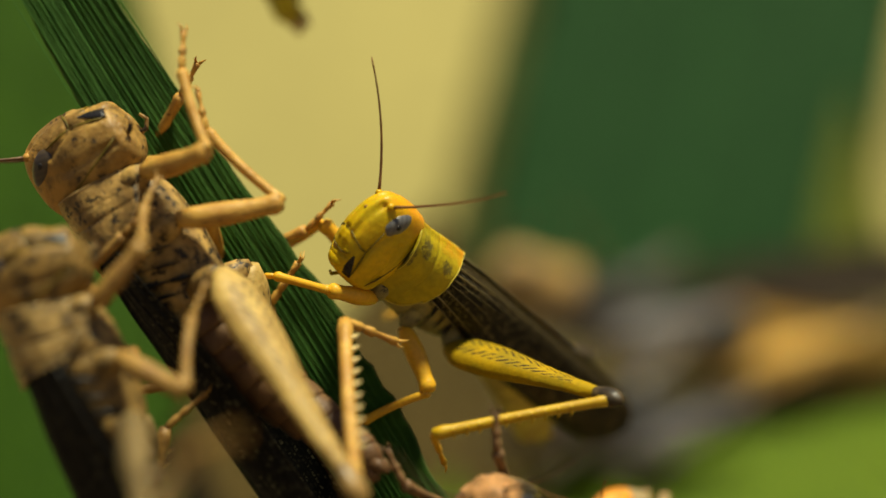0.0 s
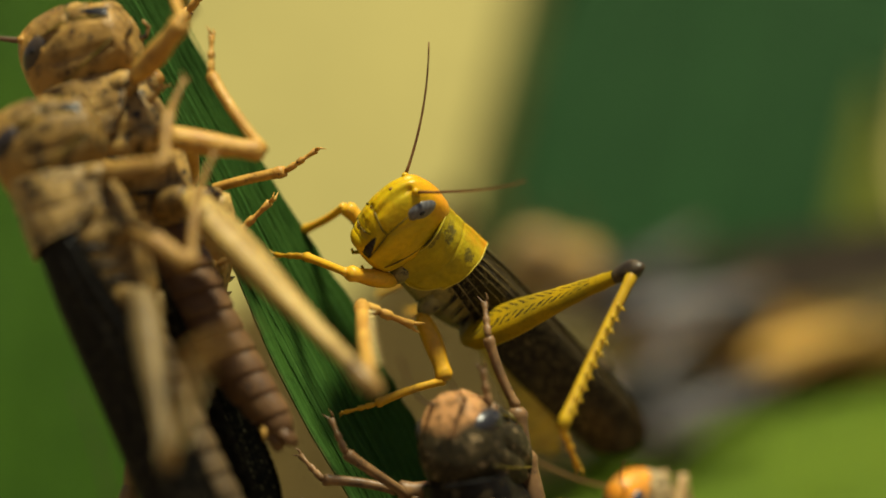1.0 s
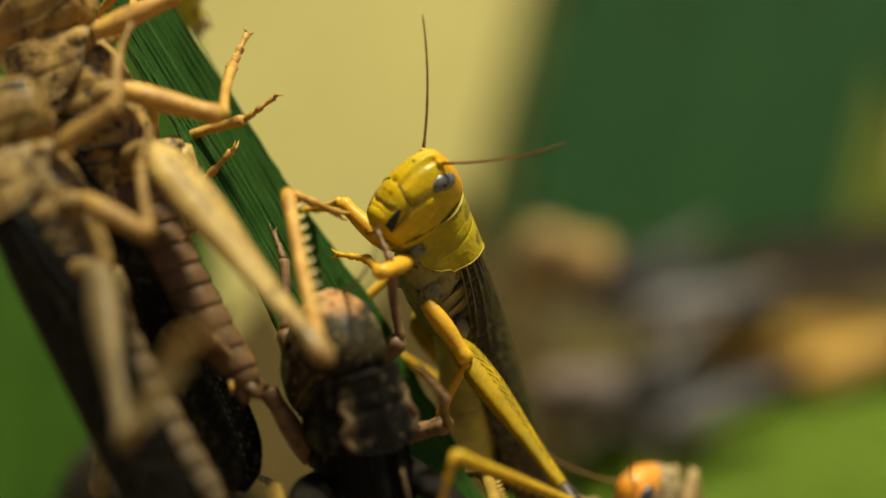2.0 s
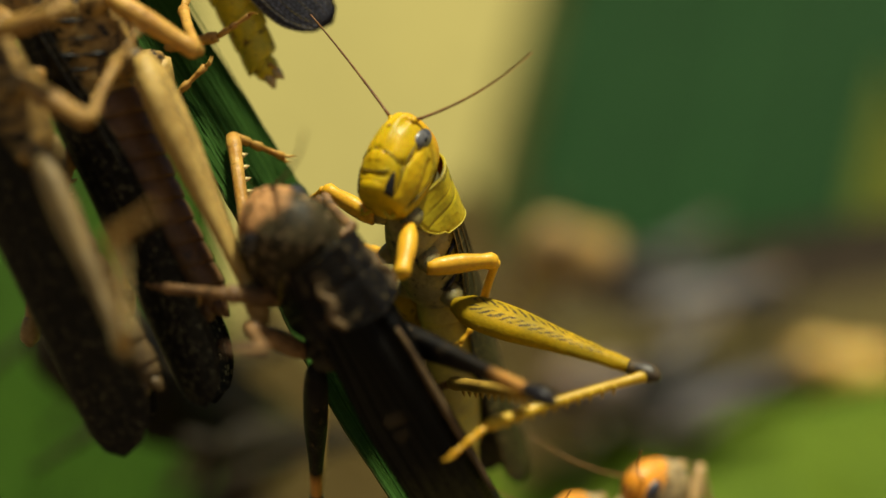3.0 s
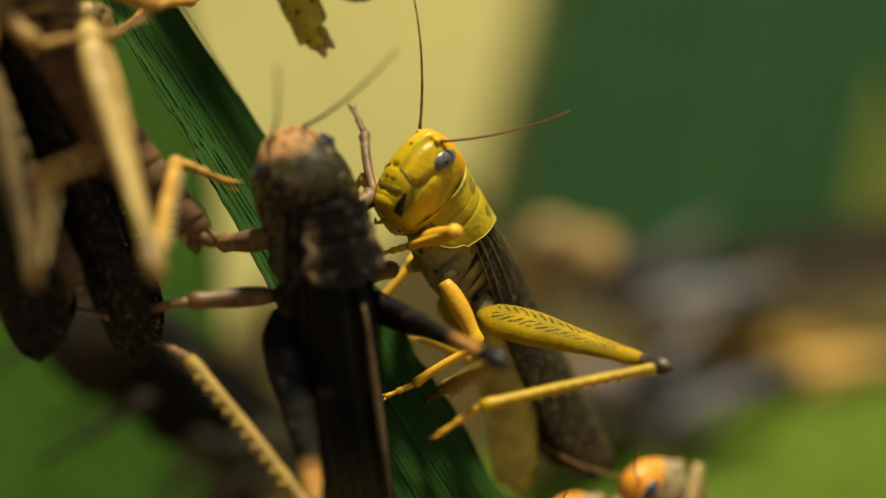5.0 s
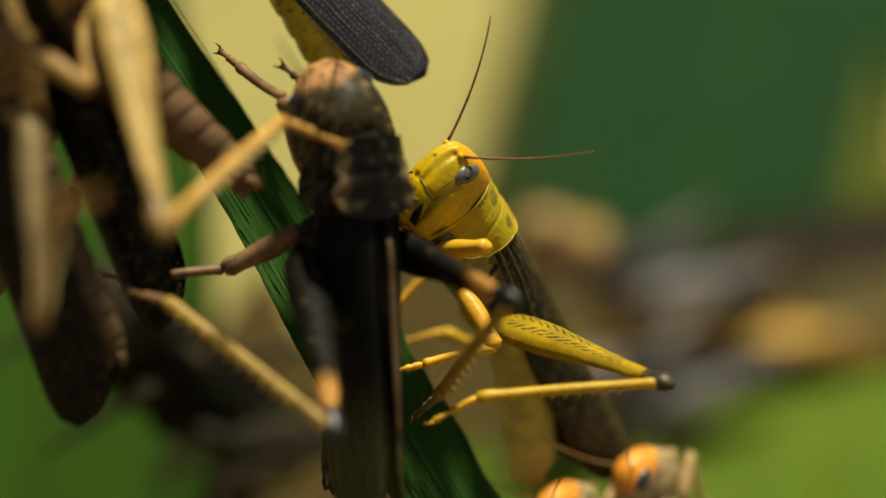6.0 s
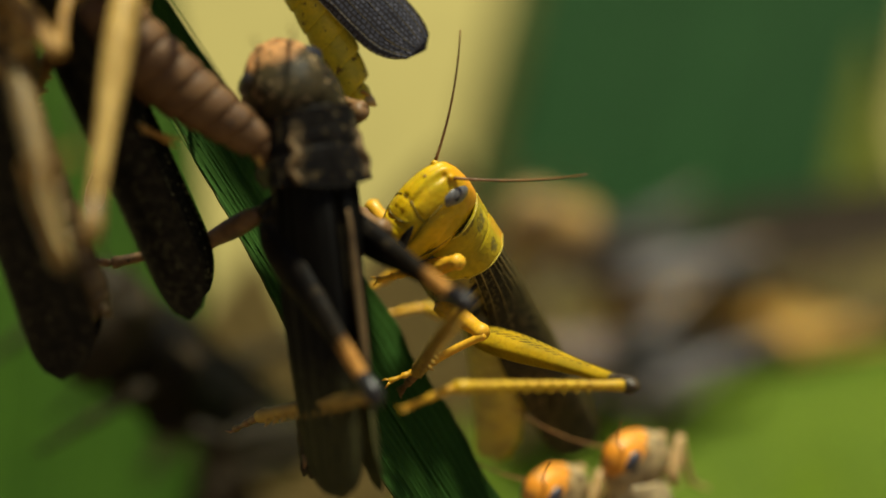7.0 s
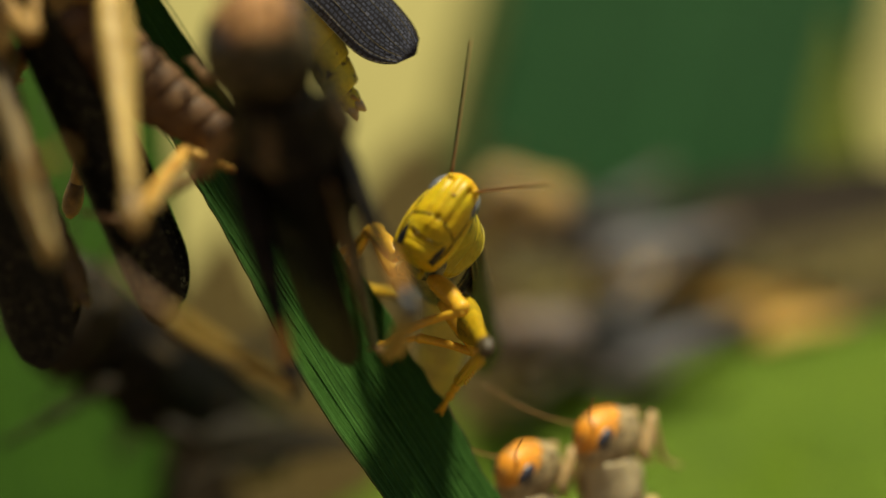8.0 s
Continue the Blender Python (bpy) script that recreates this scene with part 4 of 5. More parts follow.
def scaled(bm, k):
    bmesh.ops.scale(bm, vec=(k, k, k), verts=bm.verts)
    return bm


def jaw_mesh(side):
    """A wedge that widens downwards, lying on the skin of the head."""
    rows = [(-2.7 - 2.5 * q / 8, 43 + 3 * q / 8, 1.5 + 11.5 * (q / 8) ** 0.8) for q in range(9)]
    bm = bmesh.new()
    grid = [[bm.verts.new(on_head(z, (mid + half * (k / 3 - 1)) * side, 0.07 - 0.05 * abs(k / 3 - 1))) for k in range(7)] for z, mid, half in rows]
    for i in range(8):
        for k in range(6):
            bm.faces.new((grid[i][k], grid[i][k + 1], grid[i + 1][k + 1], grid[i + 1][k]))
    bmesh.ops.recalc_face_normals(bm, faces=bm.faces)
    bmesh.ops.solidify(bm, geom=list(bm.faces), thickness=0.3)
    return bm


HEAD_SHAPE = (1.06, 1.0, 1.0)


def head_mesh(fine):
    rows = curve_between(HEAD_PROFILE, 64 if fine else 16)
    bm = loft([((x, 0, z), (a, 0, 0), (0, b, 0)) for z, x, a, b in rows], 80 if fine else 18, 0.92)
    if fine:
        lines = [(Vector(a), Vector(b)) for a, b in GROOVES]
        lines += [(Vector((a.x, -a.y, a.z)), Vector((b.x, -b.y, b.z))) for a, b in lines]
        for v in bm.verts:
            d = min(near_line(v.co, a, b) for a, b in lines)
            inward = Vector((v.co.x - 12.5, v.co.y, 0)).normalized()
            v.co -= inward * 0.42 * math.exp(-(d / 0.3) ** 2)
            # swollen cheeks and the low ridge down the middle of the face
            v.co += inward * 0.16 * math.exp(-((abs(v.co.y) - 0.55) / 0.3) ** 2) * (1 if v.co.x > 14 and v.co.z > -2.2 else 0)
            v.co += inward * 0.05 * noise.noise(v.co * 0.9)
    bmesh.ops.translate(bm, vec=-NECK, verts=bm.verts)
    return bm


def saddle_point(u, w):
    """A place on the pronotum: u from front to rear, w from the right lobe (-1) over the keel to the left lobe (1)."""
    ang = w * radians(116)
    back = 0.8 * max(0, 1 - abs(w) * 2.2)
    x = 10.9 - 0.9 * w * w - u * (7.2 - 1.5 * w * w + back)
    ry = 3.5 + 0.7 * u
    rz = 4.35 - 0.25 * u
    slant = 0.16 * (abs(w) - 0.45)
    dip = 0.05 * math.exp(-((u - 0.30 - slant) / 0.03) ** 2) + 0.10 * math.exp(-((u - 0.52 - slant) / 0.03) ** 2)
    dip -= 0.10 * max(0.0, min(1.0, (u - 0.54 - slant) / 0.15))
    keel = 0.35 * math.exp(-(w / 0.05) ** 2)
    k2 = 1 - dip / 4
    y = math.sin(ang) * ry * k2
    z = math.cos(ang) * rz * k2 + keel + 0.4
    if abs(ang) > 1.5:
        q = (abs(ang) - 1.5) / (radians(116) - 1.5)
        y = math.copysign(ry * k2 * (1 - 0.05 * q - 0.30 * q * (1 - u) ** 1.5), w)
        z = 0.4 + 0.07 * rz - 5.1 * q * (0.42 + 0.58 * math.sin(min(1.0, 0.12 + 0.95 * u) * math.pi) ** 0.6)
    return Vector((x, y, z))


def saddle_mesh(fine):
    """The pronotum: a saddle open below, with a keel and cross grooves."""
    bm = bmesh.new()
    cols, rows = (48, 60) if fine else (14, 8)
    grid = [[bm.verts.new(saddle_point(i / rows, -1 + 2 * k / cols)) for k in range(cols + 1)] for i in range(rows + 1)]
    for i in range(rows):
        for k in range(cols):
            bm.faces.new((grid[i][k], grid[i][k + 1], grid[i + 1][k + 1], grid[i + 1][k]))
    outer = list(bm.faces)
    bmesh.ops.recalc_face_normals(bm, faces=outer)
    bmesh.ops.solidify(bm, geom=outer, thickness=0.3)
    return bm


FLANK = [(-7, 3.0, 3.4, -0.4), (-4, 3.2, 4.4, -1.2), (0, 3.5, 4.8, -1.5), (4, 3.55, 4.7, -1.5), (8, 2.9, 4.4, -1.0), (11, 2.4, 3.7, -0.4), (12.5, 2.2, 3.2, 0.0)]   # place, half width, half height, middle


def flank_mesh(fine):
    """Thorax with slanting folds on the sides."""
    rows = curve_between(FLANK, 34 if fine else 10)
    bm = loft([((x, 0, z), (0, a, 0), (0, 0, b)) for x, a, b, z in rows], 40 if fine else 16, 0.9)
    if fine:
        for v in bm.verts:
            side = abs(v.co.y) / 4.2
            s = v.co.x - 0.35 * v.co.z
            fold = max(math.exp(-((s - c) / 0.32) ** 2) for c in (-4.5, -1.9, -0.5, 0.9, 2.3, 5.0))
            v.co.y *= 1 - 0.2 * fold * side
            v.co += Vector((0, 1, 1)) * 0.12 * noise.noise(v.co * 0.8)
    return bm


def ring_mesh(x0, x1, r0, r1, z0, z1, fine):
    """One ring of the abdomen, lapping over the next."""
    n = 26 if fine else 12
    st = []
    for u in (0, 0.12, 0.5, 0.85, 0.97, 1.0):
        swell = 0.94 + 0.1 * math.sin(u * 2.2)
        r = (r0 + (r1 - r0) * u) * (swell if u < 1 else 0.9)
        st.append(((x0 + (x1 - x0) * u, 0, z0 + (z1 - z0) * u), (0, r * 0.86, 0), (0, 0, r * 1.05)))
    return loft(st, n)


def wing_point(s, v, side, tail):
    x = 6.0 - s * (6.0 + tail)
    top = 4.0 + 0.6 * min(1.0, s / 0.2) - 2.3 * s
    h = 4.5 + 3.3 * math.sin(min(1, s / 0.5) * 1.57) ** 1.5
    round_off = math.sqrt(max(0, 1 - ((s - 0.84) / 0.16) ** 2)) if s > 0.84 else 1.0
    vv = 0.45 + (v - 0.45) * max(0.04, round_off)
    y = 0.4 + (3.55 + 0.45 * min(1.0, s / 0.15) - 1.5 * s) * math.sin(vv * 1.5) ** 0.75
    z = top - h * vv ** 1.35
    return Vector((x, side * y, z))


def wing_mesh(side, tail, fine):
    bm = bmesh.new()
    uv = bm.loops.layers.uv.new("map")
    a, b = (44, 14) if fine else (14, 5)
    grid = [[bm.verts.new(wing_point(i / a, k / b, side, tail) + Vector((0, side, 0)) * 0.09 * noise.noise(Vector((i * 0.6, k * 1.1, side)))) for k in range(b + 1)] for i in range(a + 1)]
    for i in range(a):
        for k in range(b):
            f = bm.faces.new((grid[i][k], grid[i][k + 1], grid[i + 1][k + 1], grid[i + 1][k]))
            for loop, (p, q) in zip(f.loops, ((i, k), (i, k + 1), (i + 1, k + 1), (i + 1, k))):
                loop[uv].uv = (p / a, q / b)
    bmesh.ops.solidify(bm, geom=list(bm.faces), thickness=0.12)
    return bm


def femur_mesh(length, fine):
    table = [(0, 0.8, 0.7, 0), (0.06, 1.9, 1.2, 0), (0.15, 2.45, 1.45, 0), (0.3, 2.45, 1.5, 0.05), (0.45, 1.95, 1.3, 0.1), (0.6, 1.4, 1.0, 0.12), (0.75, 1.0, 0.8, 0.1), (0.88, 0.85, 0.72, 0), (0.93, 0.9, 0.75, 0)]
    rows = curve_between(table, 26 if fine else 9)
    bm = loft([((u * length, 0, z), (0, w, 0), (0, 0, h)) for u, h, w, z in rows], 24 if fine else 10, 0.85)
    if fine:
        for v in bm.verts:   # keels along the upper and lower edge
            u = v.co.x / length
            if 0.08 < u < 0.85 and abs(v.co.y) < 0.35:
                v.co.z += math.copysign(0.22 + 0.05 * math.sin(v.co.x * 9), v.co.z)
    return bm


def knee_mesh(length):
    table = [(0.885, 0.86, 0.74, 0), (0.92, 1.05, 0.88, 0.05), (0.965, 1.22, 1.0, 0.05), (1.01, 1.1, 0.9, 0), (1.045, 0.45, 0.4, -0.1)]
    return loft([((u * length, 0, z), (0, w, 0), (0, 0, h)) for u, h, w, z in curve_between(table, 10)], 16, 0.9)


def shank_mesh(length, r, fine):
    rows = curve_between([(0, 0.7), (0.05, 1.0), (0.1, 0.85), (0.5, 0.85), (0.9, 0.95), (0.97, 1.15), (1.0, 0.9)], 18 if fine else 7)
    return loft([((u * length, 0, -0.25 * math.sin(u * 3.14)), (0, r * k, 0), (0, 0, r * k)) for u, k in rows], 12 if fine else 7)


def small_thigh_mesh(length, r, fine):
    rows = curve_between([(0, 0.8), (0.15, 1.1), (0.45, 1.2), (0.8, 0.95), (0.93, 1.1), (1.0, 0.75)], 14 if fine else 6)
    return loft([((u * length, 0, 0.2 * math.sin(u * 3.14)), (0, r * k * 0.9, 0), (0, 0, r * k)) for u, k in rows], 12 if fine else 7)


def foot_mesh(length, r):
    """Three pads and two claws."""
    rows = [(0, 0.7), (0.1, 1.0), (0.3, 1.1), (0.36, 0.7), (0.42, 1.0), (0.55, 1.05), (0.6, 0.6), (0.8, 0.7), (0.98, 1.0), (1.0, 0.5)]
    bm = loft([((u * length, 0, 0), (0, r * k, 0), (0, 0, r * k * 0.8)) for u, k in rows], 8)
    for s in (-1, 1):
        claw = tube([(length * 0.97, 0.1 * s, 0), (length * 1.08, 0.4 * s, 0.05), (length * 1.2, 0.55 * s, -0.3)], [r * 0.45, r * 0.3, r * 0.06], 5)
        me = bpy.data.meshes.new("claw")
        claw.to_mesh(me)
        claw.free()
        bm.from_mesh(me)
        bpy.data.meshes.remove(me)
    return bm


def feeler_mesh(length, bend):
    pts = [(length * u, 0, bend * length * (u * u - u)) for u in [k / 14 for k in range(15)]]
    rad = [0.24 if k == 0 else 0.17 * (1 - 0.55 * k / 14) + (0.02 if k % 2 else 0) for k in range(15)]
    return tube(pts, rad, 7)


SPINES = {}


def aim(origin, tip, bend):
    """A pose at origin with x along to tip, and y square to the plane in which bend lies."""
    x = (tip - origin).normalized()
    y = x.cross(bend)
    y = y.normalized() if y.length > 1e-6 else x.orthogonal().normalized()
    z = x.cross(y)
    m = Matrix((x, y, z)).transposed().to_4x4()
    m.translation = origin
    return m


def leg_poses(key, knee, foot, k, thigh=1.0, splay=0.0, forward=0.0, limb=1.0, reach=None, low=0.0):
    """Poses of thigh, shank and foot in the insect's own space, for a wished knee and foot there."""
    hip, lf, lt = HIPS[key]
    lf *= thigh if key[1] == "h" else limb
    lt *= 1.0 if key[1] == "h" else limb
    hip = (Vector(hip) + (Vector((forward, 0, -low)) if key[1] == "h" else Vector())) * MM * k
    d1 = (knee - hip).normalized()
    kn = hip + d1 * lf * MM * k
    d2 = (foot - kn).normalized()
    if d2.dot(d1) < -0.985:
        d2 = (d2 + d1.orthogonal() * 0.2).normalized()
    ft = kn + d2 * lt * MM * k
    down = Vector((0.35, 0, -0.6)) if key[1] != "h" else Vector((-0.2, 0, -0.7))
    toe = (d2 * 0.75 + down).normalized()
    if splay > 0 and key[1] == "h":
        toe = toe.lerp((d2 * 0.3 + Vector((-0.9, 0, -0.1))).normalized(), splay).normalized()
    if reach and key[1] == "h":
        toe = reach.normalized()
    bend = d2 if abs(d1.dot(d2)) < 0.999 else d1.orthogonal()
    return aim(hip, kn, bend), aim(kn, ft, -d1), aim(ft, ft + toe * 0.01, d2)


def build_locust(label, coat, k=1.0, fine=True, tail=36.0, belly=28.0, droop=4.0, group="locusts on the leaves", tuck=1.0, girth=1.0, slim=1.0, thigh_length=1.0, hip_forward=0.0, limb=1.0, broad_head=1.0, toe=None, hip_low=0.0, shoulders=1.0, wing_girth=1.0, thin=2.1, head_size=1.0, wing_height=1.0):
    """A locust in parts; x forward, y to its left, z to its back, its origin in the thorax."""
    c = COATS[coat]
    g = MM * k
    thing = tagged(new("locust"), label, "locust", group)
    thing.empty_display_size = 0.005
    knobby = lambda m, q: (bmesh.ops.scale(m, vec=(q, q * max(slim, 0.82), q * max(slim, 0.82)), verts=m.verts), m)[1]
    slender = lambda m, q: (bmesh.ops.scale(m, vec=(q, q * slim, q * slim), verts=m.verts), m)[1]
    broad = lambda m, q: (bmesh.ops.scale(m, vec=(q, q * girth, q), verts=m.verts), m)[1]
    narrow = lambda m: (bmesh.ops.transform(m, matrix=Matrix.Translation((0, 0, 4 - 4 * wing_height)) @ Matrix.Diagonal((1, wing_girth, wing_height, 1)), verts=m.verts), m)[1]
    stout = lambda m: (bmesh.ops.scale(m, vec=(1, shoulders, 1), verts=m.verts), m)[1]
    headed_w = lambda m, q: (bmesh.ops.scale(m, vec=(q * head_size * HEAD_SHAPE[0], q * head_size * HEAD_SHAPE[1] * girth * broad_head, q * head_size * HEAD_SHAPE[2]), verts=m.verts), m)[1]
    made = {"thing": thing, "head_size": head_size, "limb": limb, "toe": toe, "forward": hip_forward, "low": hip_low, "k": k, "thigh": thigh_length, "splay": 1.0 if coat == "yellow" else 0.0, "legs": {}, "feelers": {}}

    head = part("head", headed_w(head_mesh(fine), g), c["head"], thing)
    head.matrix_basis = Matrix.Translation(NECK * g)
    made["head"] = head
    off = -NECK
    for s in (1, -1):
        part("eye", headed_w(egg(Vector((14.05, 2.1 * s, 3.05)) + off, (1.2, 0.95, 2.05), (12 * s, -34, 0), 3 if fine else 2), g), c["eye"], head, "smooth oval compound eye")
        if fine:
            part("pupil_spot", headed_w(egg(Vector((14.25, 3.03 * s, 3.0)) + off, (0.28, 0.12, 0.4), (12 * s, -30, 0)), g), BLACK, head)
    for key, base in FEELERS.items():
        f = part("antenna", scaled(feeler_mesh(15.5, 0.22 if key == "ar" else 0.35), g), c["feeler"], head, "thin jointed antenna")
        root = (Vector(base) + off) * head_size
        f.matrix_basis = aim(root * g, (root + Vector((8, base[1] * 5, 10))) * g, Vector((0, 0, 1)))
        made["feelers"][key] = f
        if fine:
            part("antenna_socket", scaled(egg(root, (0.45, 0.42, 0.45)), g), c["head"], head)
    if fine:
        part("labrum", headed_w(egg(Vector((15.3, 0, -4.5)) + off, (0.95, 1.85, 1.15), (0, 16, 0), 3), g), c["head"], head)
        part("clypeus", headed_w(egg(Vector((16.15, 0, -2.75)) + off, (0.65, 2.0, 0.75), (0, 12, 0), 3), g), c["head"], head)
        for s in (1, -1):
            part("mandible", headed_w(jaw_mesh(s), g), BLACK, head, "black jaw edge")
            part("palp", headed_w(tube([Vector(p) + off for p in ((12.2, 1.5 * s, -5.4), (12.3, 1.9 * s, -6.3), (13.0, 1.9 * s, -6.9), (13.7, 1.6 * s, -6.6))], [0.26, 0.24, 0.22, 0.15], 7), g), c["pron"], head, "pale jointed palp")
            for path in SUTURES:
                pts = [on_head(z, ang * s, -0.02) for z, ang in path]
                part("suture", headed_w(tube(pts, [0.05] + [0.1] * (len(pts) - 2) + [0.05], 6), g), STITCH, head)
        part("ocellus", headed_w(egg(Vector((17.3, 0, 2.3)) + off, (0.2, 0.26, 0.26)), g), c["feeler"], head)

    shield = part("pronotum", broad(stout(saddle_mesh(fine)), g), c["pron"], thing, "saddle-shaped shield behind the head")
    if fine:   # the rolled rim along the sides and the rear
        edge = [saddle_point(q / 12, -1) for q in range(13)] + [saddle_point(1, -1 + 2 * q / 40) for q in range(1, 41)] + [saddle_point(1 - q / 12, 1) for q in range(1, 13)]
        part("rim", broad(stout(tube(edge, [0.065] * len(edge), 6)), g), c["rim"], shield, "paler rolled rim")
        front = [saddle_point(0.02, -0.95 + 1.9 * q / 30) for q in range(31)]
        part("rim", broad(stout(tube(front, [0.07] * 31, 6)), g), c["rim"], shield, "paler rolled rim")
    if coat == "dark":   # a tan band along each side keel, ending at the rear rim
        for q in (1, -1):
            band = [saddle_point(0.3 + 0.68 * j / 16, q * (0.4 + 0.04 * math.sin(j * 0.7))) for j in range(17)]
            part("band", broad(stout(tube(band, [0.08 + 0.34 * math.sin(3.1416 * (j + 1) / 19) for j in range(17)], 8)), g), BAND, shield, "dull tan band")
    body = part("thorax", broad(flank_mesh(fine), g), c["thorax"], thing)
    if fine:   # dark fold lines slanting over the flank
        for q in (1, -1):
            for at_x, thick in ((2.4, 0.3), (0.6, 0.16), (-1.0, 0.36), (-2.4, 0.2)):
                pts = []
                for j in range(9):
                    z = 1.4 - 5.4 * j / 8
                    x = at_x + 0.35 * z
                    a, b, mid = glide([(r[0], r[1:]) for r in FLANK], x)
                    pts.append(Vector((x, q * (a + 0.02) * max(0.0, 1 - (abs(z - mid) / b) ** 2.22) ** 0.45, z)))
                part("fold_line", broad(tube(pts, [0.05] + [thick * (0.6 + 0.4 * math.sin(1.3 * j + at_x)) for j in range(1, 8)] + [0.05], 6), g), BLACK if coat == "yellow" else c["vein"], body)
    count = 9 if fine else 6
    edges = [-5.5 - (belly - 5.5) * i / count for i in range(count + 1)]
    abdomen = thing
    for i in range(count):
        r0 = 3.9 - thin * (i / count) ** 1.3
        r1 = 3.9 - thin * ((i + 1) / count) ** 1.3
        ring = part("abdomen_segment" if i else "abdomen", broad(ring_mesh(edges[i] + 0.1, edges[i + 1] - 0.1, r0, r1, -0.9 - droop * (i / count) ** 1.4, -0.9 - droop * ((i + 1) / count) ** 1.4, fine), g), c["belly"], abdomen)
        if i == 0:
            abdomen = made["abdomen"] = ring
    part("abdomen_tip", broad(egg((-belly - 0.6, 0, -1.1 - droop), (2.0, 1.5, 1.7), (0, -12, 0)), g), c["belly"], abdomen)
    if fine:
        for s, up in ((1, 1), (-1, 1), (1, -1), (-1, -1)):
            at = Vector((-belly - 1.6, 0.5 * s, -1.1 - droop + 0.5 * up))
            part("valve", broad(tube([at, at + Vector((-0.9, 0.05 * s, -0.15 + 0.1 * up)), at + Vector((-1.7, 0.05 * s, -0.3 + 0.35 * up))], [0.7, 0.6, 0.12], 8), g), c.get("valve", c["belly"]), abdomen, "horny egg-laying valve")
        for s in (1, -1):
            at = Vector((-belly - 0.8, 1.2 * s, -0.4 - droop))
            part("cercus", broad(tube([at, at + Vector((-1.2, 0.35 * s, 0.35))], [0.35, 0.06], 6), g), c["leg"], abdomen)
    for s in (1, -1):
        w = part("tegmen", broad(narrow(wing_mesh(s, tail, fine)), g), c["wing"], thing, "folded leathery fore wing with a net of veins")
        if coat == "dark" and s < 0:   # the outer of the two overlapping wings
            back = [wing_point(0.16 + 0.58 * q / 30, 0.03, s, tail) for q in range(31)]
            part("wing_margin", broad(narrow(tube(back, [0.1 + 0.36 * math.sin(3.1416 * (q + 1) / 33) ** 0.6 for q in range(31)], 7)), g), BAND, w, "tan back edge of the wing")
        if fine:
            for j, v0 in enumerate((0.0, 0.1, 0.24, 0.4, 0.55, 0.7, 0.86, 1.0)):
                line = [wing_point(u, max(0, min(1, v0 + 0.05 * math.sin(u * 3 + j))), s, tail) + Vector((0, s * 0.06, 0.03)) for u in [0.05 + (0.34 + 0.1 * math.sin(j * 1.7) if coat == "yellow" else 0.925) * q / 24 for q in range(25)]]
                part("vein", broad(narrow(tube(line, [0.09 * (1 - q / 24) ** 2.0 * (0.5 + 0.8 * math.sin(j * 2.3) ** 2) + 0.02 for q in range(25)], 5)), g), c["vein"], w)
    for key, (hip, lf, lt) in HIPS.items():
        kind = key[1]
        hip = (hip[0] + (hip_forward if kind == "h" else 0.0), hip[1], hip[2] - (hip_low if kind == "h" else 0.0))
        lf *= thigh_length if kind == "h" else limb
        lt *= 1.0 if kind == "h" else limb
        nm = LEG_NAMES[kind]
        if fine or kind == "h":
            part("coxa", scaled(tube([Vector((hip[0], hip[1] * q, hip[2] * q)) for q in (0.5, 0.7, 0.88, 1.0)], [1.4, 1.5, 1.15, 0.6], 12), g), c["thorax"], thing)
        if kind == "h":
            thigh = part("hind_femur", slender(femur_mesh(lf, fine), g), c["thigh"], thing, "thick hind thigh with a herringbone of dark marks")
            part("knee", knobby(knee_mesh(lf), g), c["knee"], thigh, "dark rounded knee")
            shank = part("hind_tibia", scaled(shank_mesh(lt, 0.72, fine), g), c.get("shank", c["leg"]), thing, "slender spiny hind shank")
            if fine:
                if coat not in SPINES:
                    thorn = scaled(tube([(0, 0, -0.1), (0.16, 0, 0.24), (0.36, 0, 0.6)], [0.24, 0.17, 0.02], 6), MM)
                    for f in thorn.faces:
                        f.smooth = True
                    SPINES[coat] = bpy.data.meshes.new("spine")
                    thorn.to_mesh(SPINES[coat])
                    thorn.free()
                    SPINES[coat].materials.append(SPINE if coat in ("brown", "tan") else c.get("shank", c["leg"]))
                for s in (1, -1):
                    for q in range(10):
                        sp = new("spine", SPINES[coat])
                        sp.parent = shank
                        sp.matrix_basis = pose((5.0 + q * 1.5) * g, 0.3 * s * g, (0.45 - 0.25 * math.sin((5.0 + q * 1.5) / lt * 3.14)) * g, -38 * s, 0, 0) @ Matrix.Scale((1.0 if coat == "yellow" else 1.4) * k, 4)
            foot = part("hind_tarsus", scaled(foot_mesh(5.5, 0.5), g), c["leg"], thing)
        else:
            r = 0.98
            thigh = part(nm + "_femur", scaled(small_thigh_mesh(lf, r, fine), g), c["leg"], thing)
            shank = part(nm + "_tibia", scaled(shank_mesh(lt, 0.58, fine), g), c["leg"], thing)
            foot = part(nm + "_tarsus", scaled(foot_mesh(3.8, 0.4), g), c["leg"], thing)
        made["legs"][key] = (thigh, shank, foot)
        s = 1 if key[0] == "l" else -1
        bent = ((9, 6, -6), (4, 6, -11)) if tuck < 1 and kind == "f" else REST[kind]
        kn, ft = (Vector((p[0], p[1] * s * tuck, p[2])) * g for p in bent)
        for ob, m in zip(made["legs"][key], leg_poses(key, kn, ft, k, thigh_length, 0.0, hip_forward, limb, None, hip_low)):
            ob.matrix_basis = m
    return made


